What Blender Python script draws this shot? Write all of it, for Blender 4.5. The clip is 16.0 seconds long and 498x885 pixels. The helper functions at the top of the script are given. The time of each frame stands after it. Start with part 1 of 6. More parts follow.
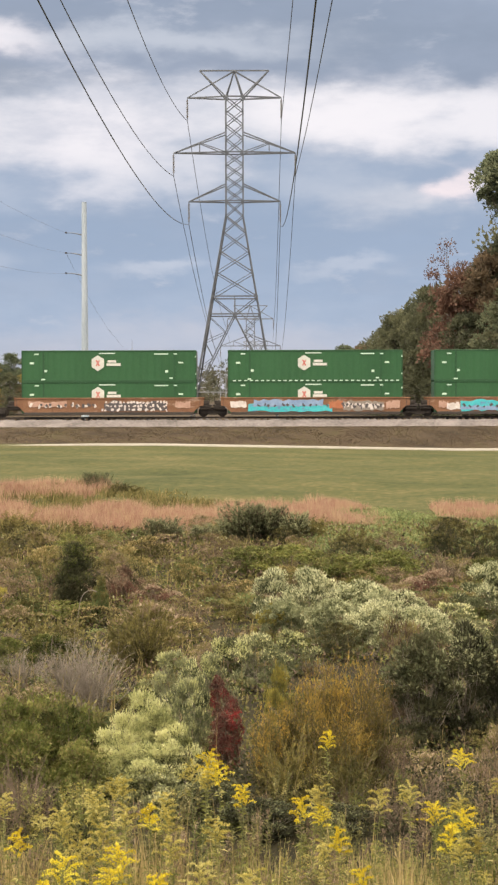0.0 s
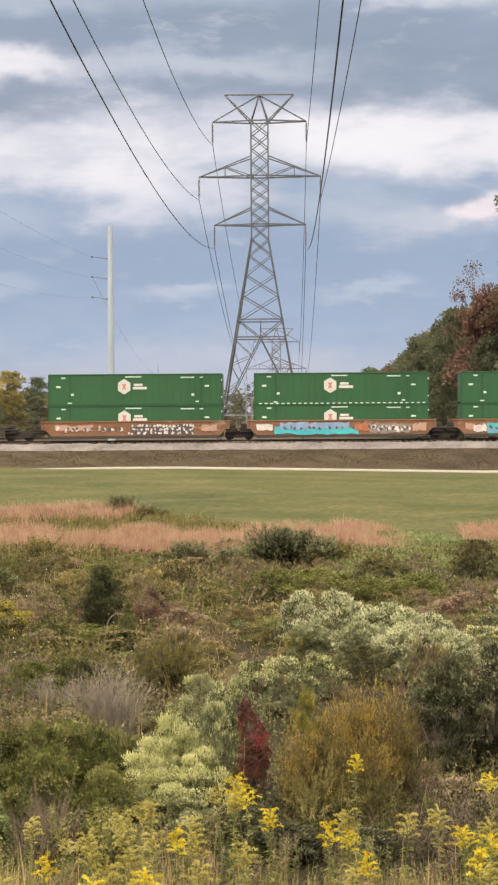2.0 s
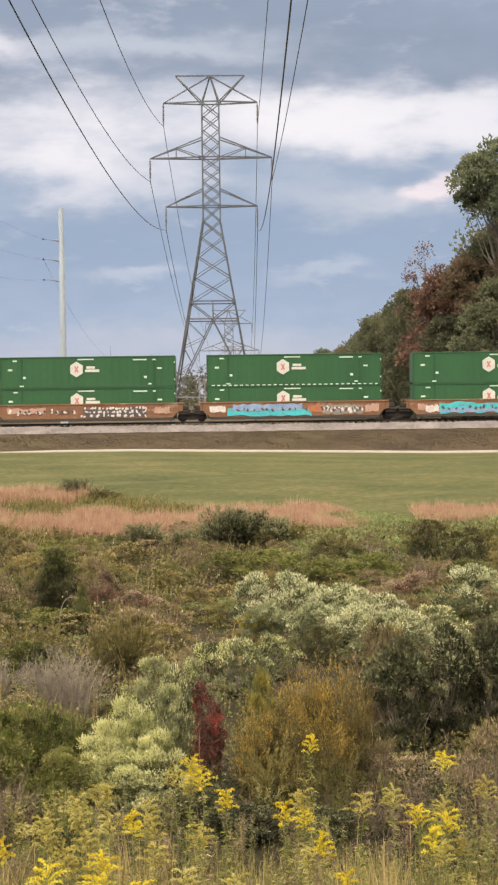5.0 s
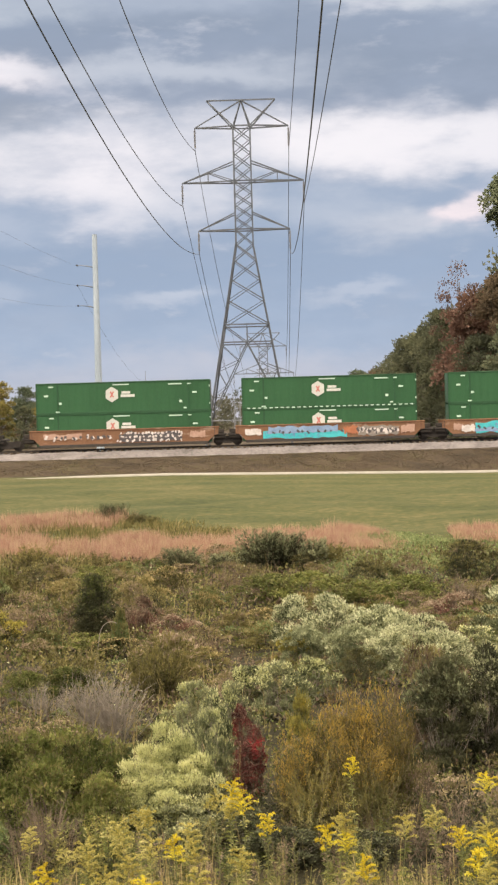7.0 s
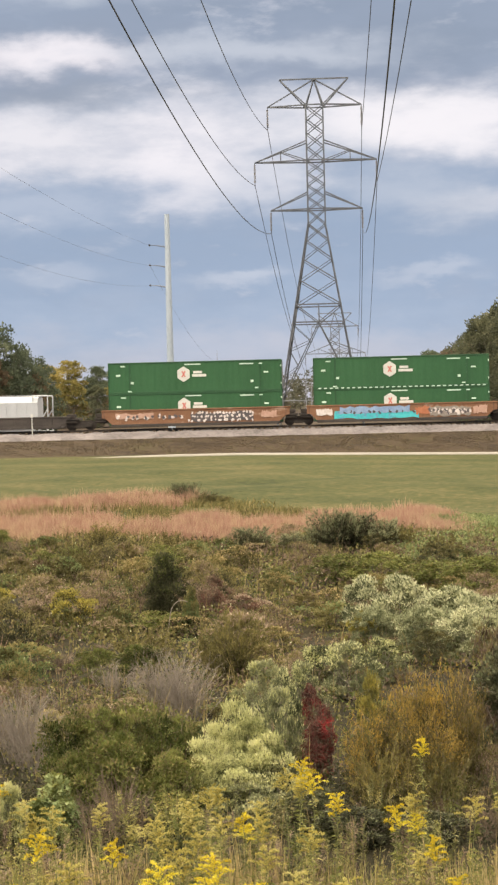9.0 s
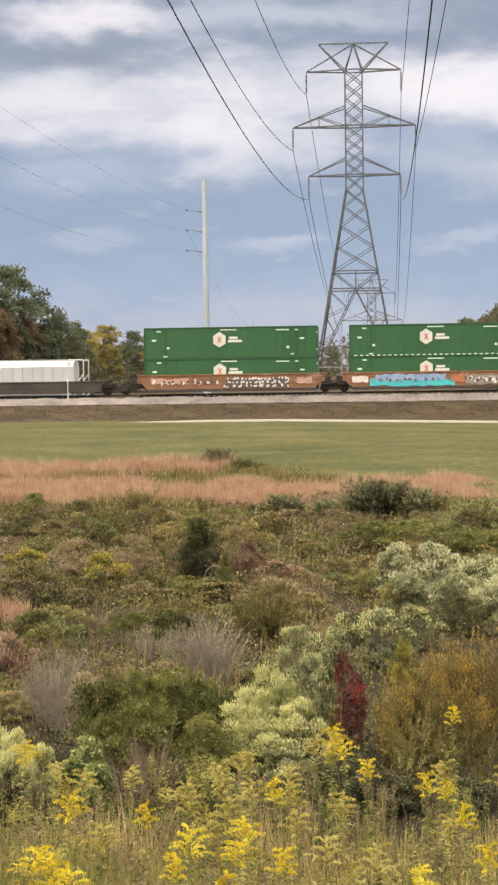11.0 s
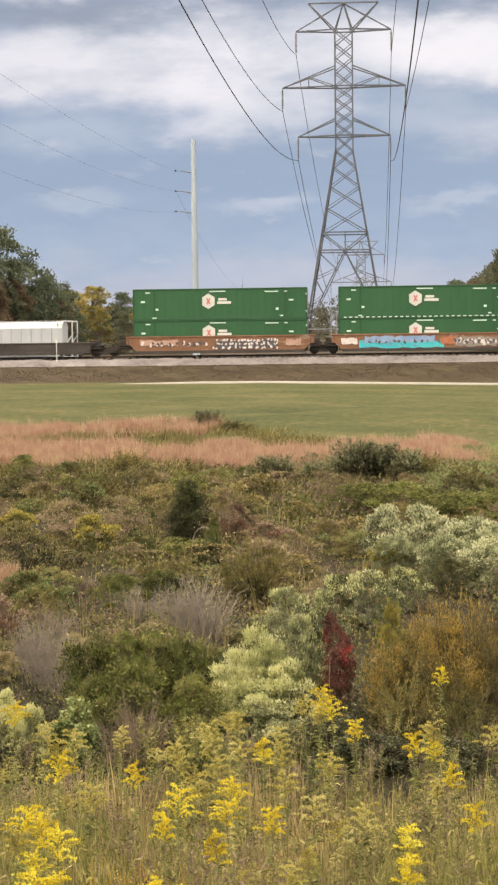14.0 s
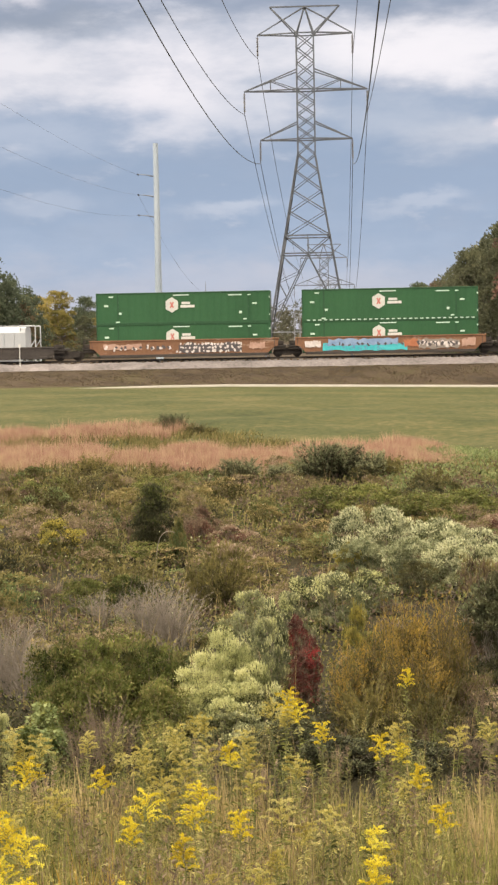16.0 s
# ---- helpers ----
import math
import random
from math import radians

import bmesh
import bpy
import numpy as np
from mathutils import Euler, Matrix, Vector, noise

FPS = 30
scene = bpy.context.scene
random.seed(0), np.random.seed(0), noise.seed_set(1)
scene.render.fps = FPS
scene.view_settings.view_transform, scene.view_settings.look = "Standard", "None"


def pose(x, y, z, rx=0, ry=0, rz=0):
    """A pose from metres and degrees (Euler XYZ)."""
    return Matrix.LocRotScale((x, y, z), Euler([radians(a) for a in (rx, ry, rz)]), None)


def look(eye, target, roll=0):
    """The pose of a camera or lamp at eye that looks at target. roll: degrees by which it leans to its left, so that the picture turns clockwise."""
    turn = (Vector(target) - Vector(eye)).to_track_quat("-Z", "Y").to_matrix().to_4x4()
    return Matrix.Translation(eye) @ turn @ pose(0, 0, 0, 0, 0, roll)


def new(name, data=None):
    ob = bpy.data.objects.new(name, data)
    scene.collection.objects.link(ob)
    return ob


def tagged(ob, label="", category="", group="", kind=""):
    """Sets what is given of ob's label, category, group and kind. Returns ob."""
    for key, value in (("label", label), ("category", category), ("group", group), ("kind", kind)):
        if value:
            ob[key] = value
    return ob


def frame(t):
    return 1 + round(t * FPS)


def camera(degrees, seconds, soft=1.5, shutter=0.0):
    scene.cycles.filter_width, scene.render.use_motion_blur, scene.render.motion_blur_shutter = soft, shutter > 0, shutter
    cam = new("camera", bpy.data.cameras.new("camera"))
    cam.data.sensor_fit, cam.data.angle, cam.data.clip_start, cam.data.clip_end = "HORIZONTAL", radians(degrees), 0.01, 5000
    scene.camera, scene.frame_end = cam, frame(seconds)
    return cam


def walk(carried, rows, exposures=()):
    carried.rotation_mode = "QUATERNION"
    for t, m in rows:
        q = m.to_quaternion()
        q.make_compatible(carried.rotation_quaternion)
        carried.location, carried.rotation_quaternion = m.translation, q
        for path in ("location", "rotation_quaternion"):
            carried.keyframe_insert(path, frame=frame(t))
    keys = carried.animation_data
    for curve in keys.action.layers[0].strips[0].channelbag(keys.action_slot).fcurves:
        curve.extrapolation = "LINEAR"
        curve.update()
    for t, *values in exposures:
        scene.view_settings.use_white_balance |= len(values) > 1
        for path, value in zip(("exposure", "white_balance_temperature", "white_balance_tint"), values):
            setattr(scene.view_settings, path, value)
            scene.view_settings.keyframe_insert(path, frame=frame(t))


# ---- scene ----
cam = camera(18.0, 16.0, soft=2.4)
EYE = (0.0, 0.0, 6.0)
PATH = [  # seconds, yaw, pitch, roll in degrees: the camera turns where it stands
    (0.0, 0.000, -1.772, 0.150), (0.5, 0.364, -1.449, 0.282), (1.0, 0.758, -1.141, 0.348), (1.5, 0.984, -0.954, 0.394),
    (2.0, 0.953, -0.933, 0.383), (2.5, 0.794, -1.105, 0.317), (3.0, 0.379, -1.384, 0.208), (3.5, -0.275, -1.800, 0.072),
    (6.0, -0.502, -1.204, 1.242), (6.5, 0.052, -0.920, 1.488), (7.0, 0.529, -0.759, 1.628), (7.5, 1.168, -0.802, 1.723),
    (8.0, 1.939, -0.984, 1.684), (8.5, 2.582, -1.175, 1.544), (9.0, 3.127, -1.420, 1.395), (9.5, 3.496, -1.774, 1.277),
    (10.0, 3.938, -2.199, 1.239), (12.5, 4.757, -3.040, 0.531), (13.0, 4.482, -3.391, 0.528), (13.5, 4.242, -3.733, 0.633),
    (14.0, 4.025, -4.027, 0.733), (14.5, 3.747, -4.238, 0.803), (15.0, 3.348, -4.382, 0.957), (15.5, 3.002, -4.289, 1.011),
    (16.0, 2.704, -3.924, 1.074),
]
walk(cam, [(t, pose(*EYE, 90 + p, r, yw)) for t, yw, p, r in PATH])


def lin(r, g, b):
    """8-bit display colour to linear."""
    return tuple(((c / 255 + 0.055) / 1.055) ** 2.4 if c > 10 else c / 255 / 12.92 for c in (r, g, b)) + (1.0,)


# ---- light: overcast evening sky with long cloud bands ----
SUN_AZ, SUN_EL = 215.0, 42.0
world = bpy.data.worlds.new("overcast_sky")
scene.world = world
world.use_nodes = True
wn, wl = world.node_tree.nodes, world.node_tree.links
wn.clear()
w_out = wn.new("ShaderNodeOutputWorld")
w_bg = wn.new("ShaderNodeBackground")
w_tc = wn.new("ShaderNodeTexCoord")
w_sep = wn.new("ShaderNodeSeparateXYZ")
wl.new(w_tc.outputs["Generated"], w_sep.inputs[0])


def w_math(op, a, b=0.0):
    n = wn.new("ShaderNodeMath")
    n.operation = op
    for i, v in enumerate((a, b)):
        if isinstance(v, (int, float)):
            n.inputs[i].default_value = v
        else:
            wl.new(v, n.inputs[i])
    return n.outputs[0]


def w_noise(stretch, detail, rough):
    m = wn.new("ShaderNodeMapping")
    m.inputs["Scale"].default_value = stretch
    wl.new(w_tc.outputs["Generated"], m.inputs["Vector"])
    n = wn.new("ShaderNodeTexNoise")
    n.inputs["Scale"].default_value, n.inputs["Detail"].default_value, n.inputs["Roughness"].default_value = 1.0, detail, rough
    wl.new(m.outputs[0], n.inputs["Vector"])
    sep = wn.new("ShaderNodeSeparateColor")
    wl.new(n.outputs["Color"], sep.inputs[0])
    return n.outputs["Fac"], sep.outputs[0], sep.outputs[1]


def w_blend(f, a, c):
    n = wn.new("ShaderNodeMix")
    n.data_type = "RGBA"
    wl.new(f, n.inputs["Factor"])
    wl.new(a, n.inputs["A"])
    n.inputs["B"].default_value = c
    return n.outputs["Result"]


# bearing and elevation in degrees, bent by two sizes of turbulence
_, big_a, big_e = w_noise((7.0, 7.0, 16.0), 4.0, 0.5)
_, mid_a, mid_e = w_noise((24.0, 24.0, 50.0), 6.0, 0.55)
wisp, _, _ = w_noise((20.0, 20.0, 62.0), 7.0, 0.58)


def bend(v, a, ka, b, kb):
    return w_math("ADD", v, w_math("ADD", w_math("MULTIPLY", w_math("SUBTRACT", a, 0.5), ka), w_math("MULTIPLY", w_math("SUBTRACT", b, 0.5), kb)))


bearing = bend(w_math("MULTIPLY", w_math("ARCTAN2", w_sep.outputs["X"], w_sep.outputs["Y"]), 57.296), big_a, 5.0, mid_a, 4.0)
rise = bend(w_math("MULTIPLY", w_math("ARCSINE", w_sep.outputs["Z"]), 57.296), big_e, 1.8, mid_e, 1.7)
w_ramp = wn.new("ShaderNodeValToRGB")
wl.new(w_math("DIVIDE", w_math("ADD", rise, w_math("MULTIPLY", w_math("SUBTRACT", wisp, 0.5), 3.6)), 26.0), w_ramp.inputs[0])
SKY = [(0.0, (188, 188, 200)), (1.6, (182, 187, 202)), (3.0, (164, 178, 200)), (4.4, (154, 170, 194)), (6.0, (150, 166, 190)), (8.0, (156, 170, 192)), (9.8, (164, 174, 192)),
       (11.2, (148, 158, 177)), (12.6, (146, 157, 176)), (13.8, (147, 159, 179)), (15.2, (166, 176, 193)), (20.0, (150, 162, 181)), (23.0, (180, 187, 200))]
el = w_ramp.color_ramp.elements
while len(el) < len(SKY):
    el.new(0.5)
for e, (pz, c) in zip(el, SKY):
    e.position = pz / 26.0
    e.color = lin(*c)
# cloud banks: bearing, elevation, half width, half height, cover, colour
CLOUDS = [(-10.0, 10.90, 4.77, 0.66, 0.80, (146, 155, 171)), (5.0, 12.50, 5.83, 0.88, 0.70, (140, 152, 171)), (-2.0, 14.00, 6.36, 0.66, 0.60, (138, 150, 169)), (6.0, 14.90, 3.18, 0.66, 0.85, (203, 207, 215)),
          (-8.0, 14.80, 3.18, 0.55, 0.60, (187, 194, 205)), (-2.0, 9.80, 9.54, 1.43, 0.75, (201, 204, 214)), (-11.5, 9.20, 5.30, 1.26, 0.90, (230, 227, 232)), (-5.2, 9.00, 3.39, 1.87, 1.00, (234, 230, 235)),
          (-3.0, 7.90, 2.54, 1.10, 0.80, (216, 216, 224)), (0.2, 10.00, 3.18, 1.21, 0.85, (220, 219, 226)), (3.8, 10.00, 4.66, 1.38, 1.00, (237, 233, 237)), (8.4, 10.00, 3.60, 1.32, 0.95, (232, 229, 234)),
          (-10.2, 12.35, 3.39, 0.77, 1.00, (234, 229, 234)), (-3.0, 12.40, 5.83, 0.55, 0.75, (197, 202, 213)), (5.2, 6.70, 2.76, 0.83, 0.90, (197, 201, 212)), (7.4, 7.30, 1.27, 0.66, 1.00, (236, 224, 228)),
          (2.0, 7.40, 2.33, 0.77, 0.60, (187, 194, 208)), (-3.6, 4.50, 2.12, 0.29, 0.85, (189, 196, 211)), (4.0, 4.45, 2.01, 0.26, 0.75, (185, 193, 209)), (-10.0, 4.90, 1.91, 0.37, 0.65, (181, 190, 207)),
          (-11.0, 7.10, 3.18, 0.77, 0.70, (181, 190, 207)), (-1.0, 2.20, 6.36, 0.55, 0.50, (189, 193, 207))]
w_col = w_ramp.outputs[0]
for b0, e0, hw, hh_, cover, c in CLOUDS:
    q = w_math("ADD", w_math("POWER", w_math("DIVIDE", w_math("SUBTRACT", bearing, b0), hw), 2.0), w_math("POWER", w_math("DIVIDE", w_math("SUBTRACT", rise, e0), hh_), 2.0))
    body = w_math("ADD", w_math("POWER", 2.718, w_math("MULTIPLY", q, -1.0)), w_math("MULTIPLY", w_math("SUBTRACT", wisp, 0.5), 0.75))
    edge_ = wn.new("ShaderNodeMapRange")
    edge_.interpolation_type = "SMOOTHSTEP"
    edge_.inputs["From Min"].default_value, edge_.inputs["From Max"].default_value, edge_.inputs["To Max"].default_value = 0.06, 1.0, cover
    wl.new(body, edge_.inputs["Value"])
    w_col = w_blend(edge_.outputs[0], w_col, lin(*c))
# grey folds within the cloud
fold, _, _ = w_noise((15.0, 15.0, 40.0), 6.0, 0.6)
shade = wn.new("ShaderNodeMapRange")
shade.interpolation_type = "SMOOTHSTEP"
for k, v in (("From Min", 0.45), ("From Max", 0.72), ("To Max", 0.34)):
    shade.inputs[k].default_value = v
wl.new(fold, shade.inputs["Value"])
w_col = w_blend(shade.outputs[0], w_col, lin(158, 169, 189))
w_sky = wn.new("ShaderNodeTexSky")
w_sky.sky_type = "NISHITA"
w_sky.sun_disc = False
w_sky.sun_elevation = radians(SUN_EL)
w_sky.sun_rotation = radians(SUN_AZ)
w_scl = wn.new("ShaderNodeVectorMath")
w_scl.operation = "SCALE"
w_scl.inputs["Scale"].default_value = 0.02
wl.new(w_sky.outputs[0], w_scl.inputs[0])
w_mix = wn.new("ShaderNodeMix")
w_mix.data_type = "RGBA"
w_mix.inputs["Factor"].default_value = 0.93
wl.new(w_scl.outputs[0], w_mix.inputs["A"])
wl.new(w_col, w_mix.inputs["B"])
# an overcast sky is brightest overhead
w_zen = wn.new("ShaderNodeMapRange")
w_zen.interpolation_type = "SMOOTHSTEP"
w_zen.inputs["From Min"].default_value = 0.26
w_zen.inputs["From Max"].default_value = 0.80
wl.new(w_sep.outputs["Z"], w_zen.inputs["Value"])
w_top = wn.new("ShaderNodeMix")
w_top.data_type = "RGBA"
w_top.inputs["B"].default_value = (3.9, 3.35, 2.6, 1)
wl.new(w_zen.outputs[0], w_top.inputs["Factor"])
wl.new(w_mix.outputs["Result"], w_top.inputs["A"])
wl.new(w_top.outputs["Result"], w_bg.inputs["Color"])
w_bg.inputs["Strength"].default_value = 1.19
wl.new(w_bg.outputs[0], w_out.inputs[0])

sun_data = bpy.data.lights.new("sun", "SUN")
sun_data.energy = 2.0
sun_data.angle = radians(18)
sun_data.color = (1.0, 0.88, 0.70)
sun = new("sun", sun_data)
sun.matrix_world = look((0, 0, 60), (Vector((0, 0, 60)) - Vector((math.sin(radians(SUN_AZ)) * math.cos(radians(SUN_EL)), math.cos(radians(SUN_AZ)) * math.cos(radians(SUN_EL)), math.sin(radians(SUN_EL))))))
scene.view_settings.exposure = 0.0


# ---- materials ----
def nodes_of(name):
    m = bpy.data.materials.new(name)
    m.use_nodes = True
    return m, m.node_tree.nodes, m.node_tree.links


def ramp(nt, stops):
    n = nt.new("ShaderNodeValToRGB")
    e = n.color_ramp.elements
    while len(e) < len(stops):
        e.new(0.5)
    for q, (p, c) in zip(e, stops):
        q.position, q.color = p, (*c[:3], 1)
    return n


def leaf_mat(name, cols, patch=0.9, through_light=0.3, rough=0.7, tuft_size=6.0):
    """Foliage: each leaf takes its own tone from the ramp, with drifts of tone over the plant and shade painted in by
    tufts.
    """
    m, nt, ln = nodes_of(name)
    b = nt["Principled BSDF"]
    geo = nt.new("ShaderNodeNewGeometry")
    tc = nt.new("ShaderNodeTexCoord")
    ns = nt.new("ShaderNodeTexNoise")
    ns.inputs["Scale"].default_value = patch
    ns.inputs["Detail"].default_value = 3
    info = nt.new("ShaderNodeObjectInfo")
    ln.new(geo.outputs["Position"], ns.inputs["Vector"])

    def mth(op, a, c):
        q = nt.new("ShaderNodeMath")
        q.operation = op
        for i, v in enumerate((a, c)):
            if isinstance(v, (int, float)):
                q.inputs[i].default_value = v
            else:
                ln.new(v, q.inputs[i])
        return q.outputs[0]
    # tuft-sized swings of tone stand in for shade between clumps
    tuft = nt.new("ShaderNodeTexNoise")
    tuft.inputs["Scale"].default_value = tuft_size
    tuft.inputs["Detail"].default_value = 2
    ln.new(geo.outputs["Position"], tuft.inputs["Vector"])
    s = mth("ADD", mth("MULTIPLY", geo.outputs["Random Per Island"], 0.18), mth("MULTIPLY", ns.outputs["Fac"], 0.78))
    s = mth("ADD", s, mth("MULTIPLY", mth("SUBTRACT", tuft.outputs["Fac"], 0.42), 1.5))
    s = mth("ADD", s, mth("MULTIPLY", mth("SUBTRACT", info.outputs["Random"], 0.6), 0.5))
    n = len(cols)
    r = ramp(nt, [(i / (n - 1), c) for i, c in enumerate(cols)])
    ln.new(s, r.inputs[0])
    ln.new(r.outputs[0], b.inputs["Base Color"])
    b.inputs["Roughness"].default_value = rough
    b.inputs["Specular IOR Level"].default_value = 0.25
    tr = nt.new("ShaderNodeBsdfTranslucent")
    ln.new(r.outputs[0], tr.inputs["Color"])
    mx = nt.new("ShaderNodeMixShader")
    mx.inputs[0].default_value = through_light
    ln.new(b.outputs[0], mx.inputs[1])
    ln.new(tr.outputs[0], mx.inputs[2])
    ln.new(mx.outputs[0], nt["Material Output"].inputs["Surface"])
    return m


def rough_mat(name, c1, c2, scale=3.0, fine=40.0, rough=0.8, metal=0.0, bump=0.2, stain=None, stain_at=0.62, dist=0.02, stretch=(1, 1, 1)):
    """A worn surface: two tones in broad drifts and fine grain, stains with their own outline, and relief."""
    m, nt, ln = nodes_of(name)
    b = nt["Principled BSDF"]
    tc = nt.new("ShaderNodeTexCoord")
    mp = nt.new("ShaderNodeMapping")
    mp.inputs["Scale"].default_value = stretch
    ln.new(tc.outputs["Object"], mp.inputs["Vector"])
    n1, n2 = nt.new("ShaderNodeTexNoise"), nt.new("ShaderNodeTexNoise")
    n1.inputs["Scale"].default_value, n1.inputs["Detail"].default_value = scale, 6
    n2.inputs["Scale"].default_value, n2.inputs["Detail"].default_value = fine, 4
    ln.new(mp.outputs[0], n1.inputs["Vector"])
    ln.new(mp.outputs[0], n2.inputs["Vector"])
    ad = nt.new("ShaderNodeMath")
    ad.operation = "MULTIPLY_ADD"
    ad.inputs[1].default_value = 0.45
    ln.new(n2.outputs["Fac"], ad.inputs[0])
    sc = nt.new("ShaderNodeMath")
    sc.operation = "MULTIPLY"
    sc.inputs[1].default_value = 0.55
    ln.new(n1.outputs["Fac"], sc.inputs[0])
    ln.new(sc.outputs[0], ad.inputs[2])
    stops = [(0.34, c1), (0.64, c2)]
    r = ramp(nt, stops)
    ln.new(ad.outputs[0], r.inputs[0])
    out = r.outputs[0]
    if stain:
        n3 = nt.new("ShaderNodeTexNoise")
        n3.inputs["Scale"].default_value, n3.inputs["Detail"].default_value, n3.inputs["Roughness"].default_value = scale * 2.3, 8, 0.65
        ln.new(mp.outputs[0], n3.inputs["Vector"])
        mk = ramp(nt, [(stain_at, (0, 0, 0)), (stain_at + 0.08, (1, 1, 1))])
        ln.new(n3.outputs["Fac"], mk.inputs[0])
        mx = nt.new("ShaderNodeMix")
        mx.data_type = "RGBA"
        ln.new(mk.outputs[0], mx.inputs["Factor"])
        ln.new(out, mx.inputs["A"])
        mx.inputs["B"].default_value = (*stain[:3], 1)
        out = mx.outputs["Result"]
    ln.new(out, b.inputs["Base Color"])
    b.inputs["Roughness"].default_value, b.inputs["Metallic"].default_value = rough, metal
    if bump:
        bp = nt.new("ShaderNodeBump")
        bp.inputs["Strength"].default_value, bp.inputs["Distance"].default_value = bump, dist
        ln.new(ad.outputs[0], bp.inputs["Height"])
        ln.new(bp.outputs[0], b.inputs["Normal"])
    return m


M = {}
M["bark"] = rough_mat("bark", (0.10, 0.085, 0.07), (0.20, 0.175, 0.15), 4, 30, 0.95, bump=0.6, stretch=(1, 1, 0.3))
M["twig"] = rough_mat("twig_grey", (0.145, 0.122, 0.10), (0.27, 0.235, 0.195), 6, 40, 0.95)
M["twig_brown"] = rough_mat("twig_brown", (0.10, 0.074, 0.052), (0.20, 0.152, 0.11), 6, 40, 0.95)
M["stem_green"] = rough_mat("stem_green", (0.10, 0.12, 0.04), (0.20, 0.20, 0.08), 6, 40, 0.8)
# brush ramps: dark ends deepened, pale ends lifted, to imitate shaded gaps
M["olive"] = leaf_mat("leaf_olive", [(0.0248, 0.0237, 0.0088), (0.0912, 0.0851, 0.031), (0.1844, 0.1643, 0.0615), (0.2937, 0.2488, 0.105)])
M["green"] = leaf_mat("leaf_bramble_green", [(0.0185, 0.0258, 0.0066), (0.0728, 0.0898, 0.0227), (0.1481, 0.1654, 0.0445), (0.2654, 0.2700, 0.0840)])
# dark green of some bushes, lowered further to carry the hollows' shade
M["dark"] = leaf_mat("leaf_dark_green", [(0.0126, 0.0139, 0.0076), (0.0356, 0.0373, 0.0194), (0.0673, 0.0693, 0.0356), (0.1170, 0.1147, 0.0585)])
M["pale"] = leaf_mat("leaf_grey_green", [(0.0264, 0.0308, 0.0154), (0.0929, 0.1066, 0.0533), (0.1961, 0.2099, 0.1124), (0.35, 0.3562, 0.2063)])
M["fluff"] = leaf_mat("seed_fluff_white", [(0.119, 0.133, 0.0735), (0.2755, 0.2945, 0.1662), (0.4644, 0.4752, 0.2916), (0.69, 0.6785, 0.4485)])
M["cream"] = leaf_mat("seed_fluff_cream", [(0.1619, 0.1739, 0.0724), (0.3846, 0.3965, 0.1770), (0.5721, 0.5687, 0.2852), (0.7209, 0.6995, 0.4098)])
M["yellowleaf"] = leaf_mat("leaf_yellow_green", [(0.1472, 0.1380, 0.0345), (0.2840, 0.2553, 0.0621), (0.4485, 0.3715, 0.0794), (0.6210, 0.4910, 0.1035)])
M["gold"] = leaf_mat("goldenrod_flower", [(0.3877, 0.2933, 0.0179), (0.5562, 0.4352, 0.0268), (0.6742, 0.5581, 0.0402), (0.7417, 0.6622, 0.0950)], 6)
M["goldpale"] = leaf_mat("goldenrod_faded", [(0.2520, 0.2016, 0.0504), (0.3780, 0.3192, 0.0756), (0.4620, 0.4032, 0.1176), (0.5208, 0.4704, 0.1848)], 6)
M["orange"] = leaf_mat("leaf_rust_orange", [(0.0653, 0.0515, 0.0163), (0.1663, 0.1242, 0.0332), (0.2878, 0.2017, 0.0472), (0.4829, 0.3191, 0.0607)])
M["redleaf"] = leaf_mat("leaf_crimson", [(0.035, 0.014, 0.012), (0.075, 0.022, 0.018), (0.12, 0.028, 0.024), (0.3, 0.04, 0.04)], 3)
M["brown"] = leaf_mat("leaf_dry_brown", [(0.0418, 0.0286, 0.0193), (0.1299, 0.0929, 0.0628), (0.2523, 0.1887, 0.1314), (0.405, 0.3175, 0.23)])
M["maroon"] = leaf_mat("leaf_maroon", [(0.05, 0.022, 0.02), (0.11, 0.05, 0.042), (0.17, 0.08, 0.06), (0.22, 0.12, 0.09)])
M["pink"] = leaf_mat("bluestem_pink", [(0.1710, 0.1115, 0.0681), (0.2850, 0.1667, 0.1174), (0.3762, 0.2290, 0.1703), (0.4674, 0.3523, 0.2231)], 0.9, tuft_size=2.5)
M["straw"] = leaf_mat("grass_straw", [(0.0859, 0.0737, 0.0279), (0.2302, 0.1841, 0.0787), (0.3867, 0.3008, 0.1397), (0.5412, 0.4235, 0.2235)], tuft_size=9.0)
M["grass"] = leaf_mat("grass_green", [(0.0176, 0.0231, 0.0066), (0.1092, 0.1187, 0.0318), (0.2332, 0.2332, 0.07), (0.4675, 0.4125, 0.1512)], tuft_size=9.0)
M["bankweed"] = leaf_mat("leaf_bank_brown", [(0.0680, 0.0544, 0.0396), (0.0975, 0.0761, 0.0544), (0.1214, 0.0930, 0.0662), (0.1434, 0.1207, 0.0782)], 0.5, tuft_size=1.5)
M["bankgrass"] = leaf_mat("grass_bank_olive", [(0.0906, 0.0766, 0.0408), (0.1201, 0.1009, 0.0524), (0.1469, 0.1264, 0.0626), (0.1839, 0.1558, 0.0805)], 0.5, tuft_size=1.5)
M["brownolive"] = leaf_mat("leaf_brown_olive", [(0.0240, 0.0229, 0.0088), (0.0827, 0.0750, 0.0251), (0.1614, 0.1407, 0.0469), (0.2756, 0.2302, 0.0765)])
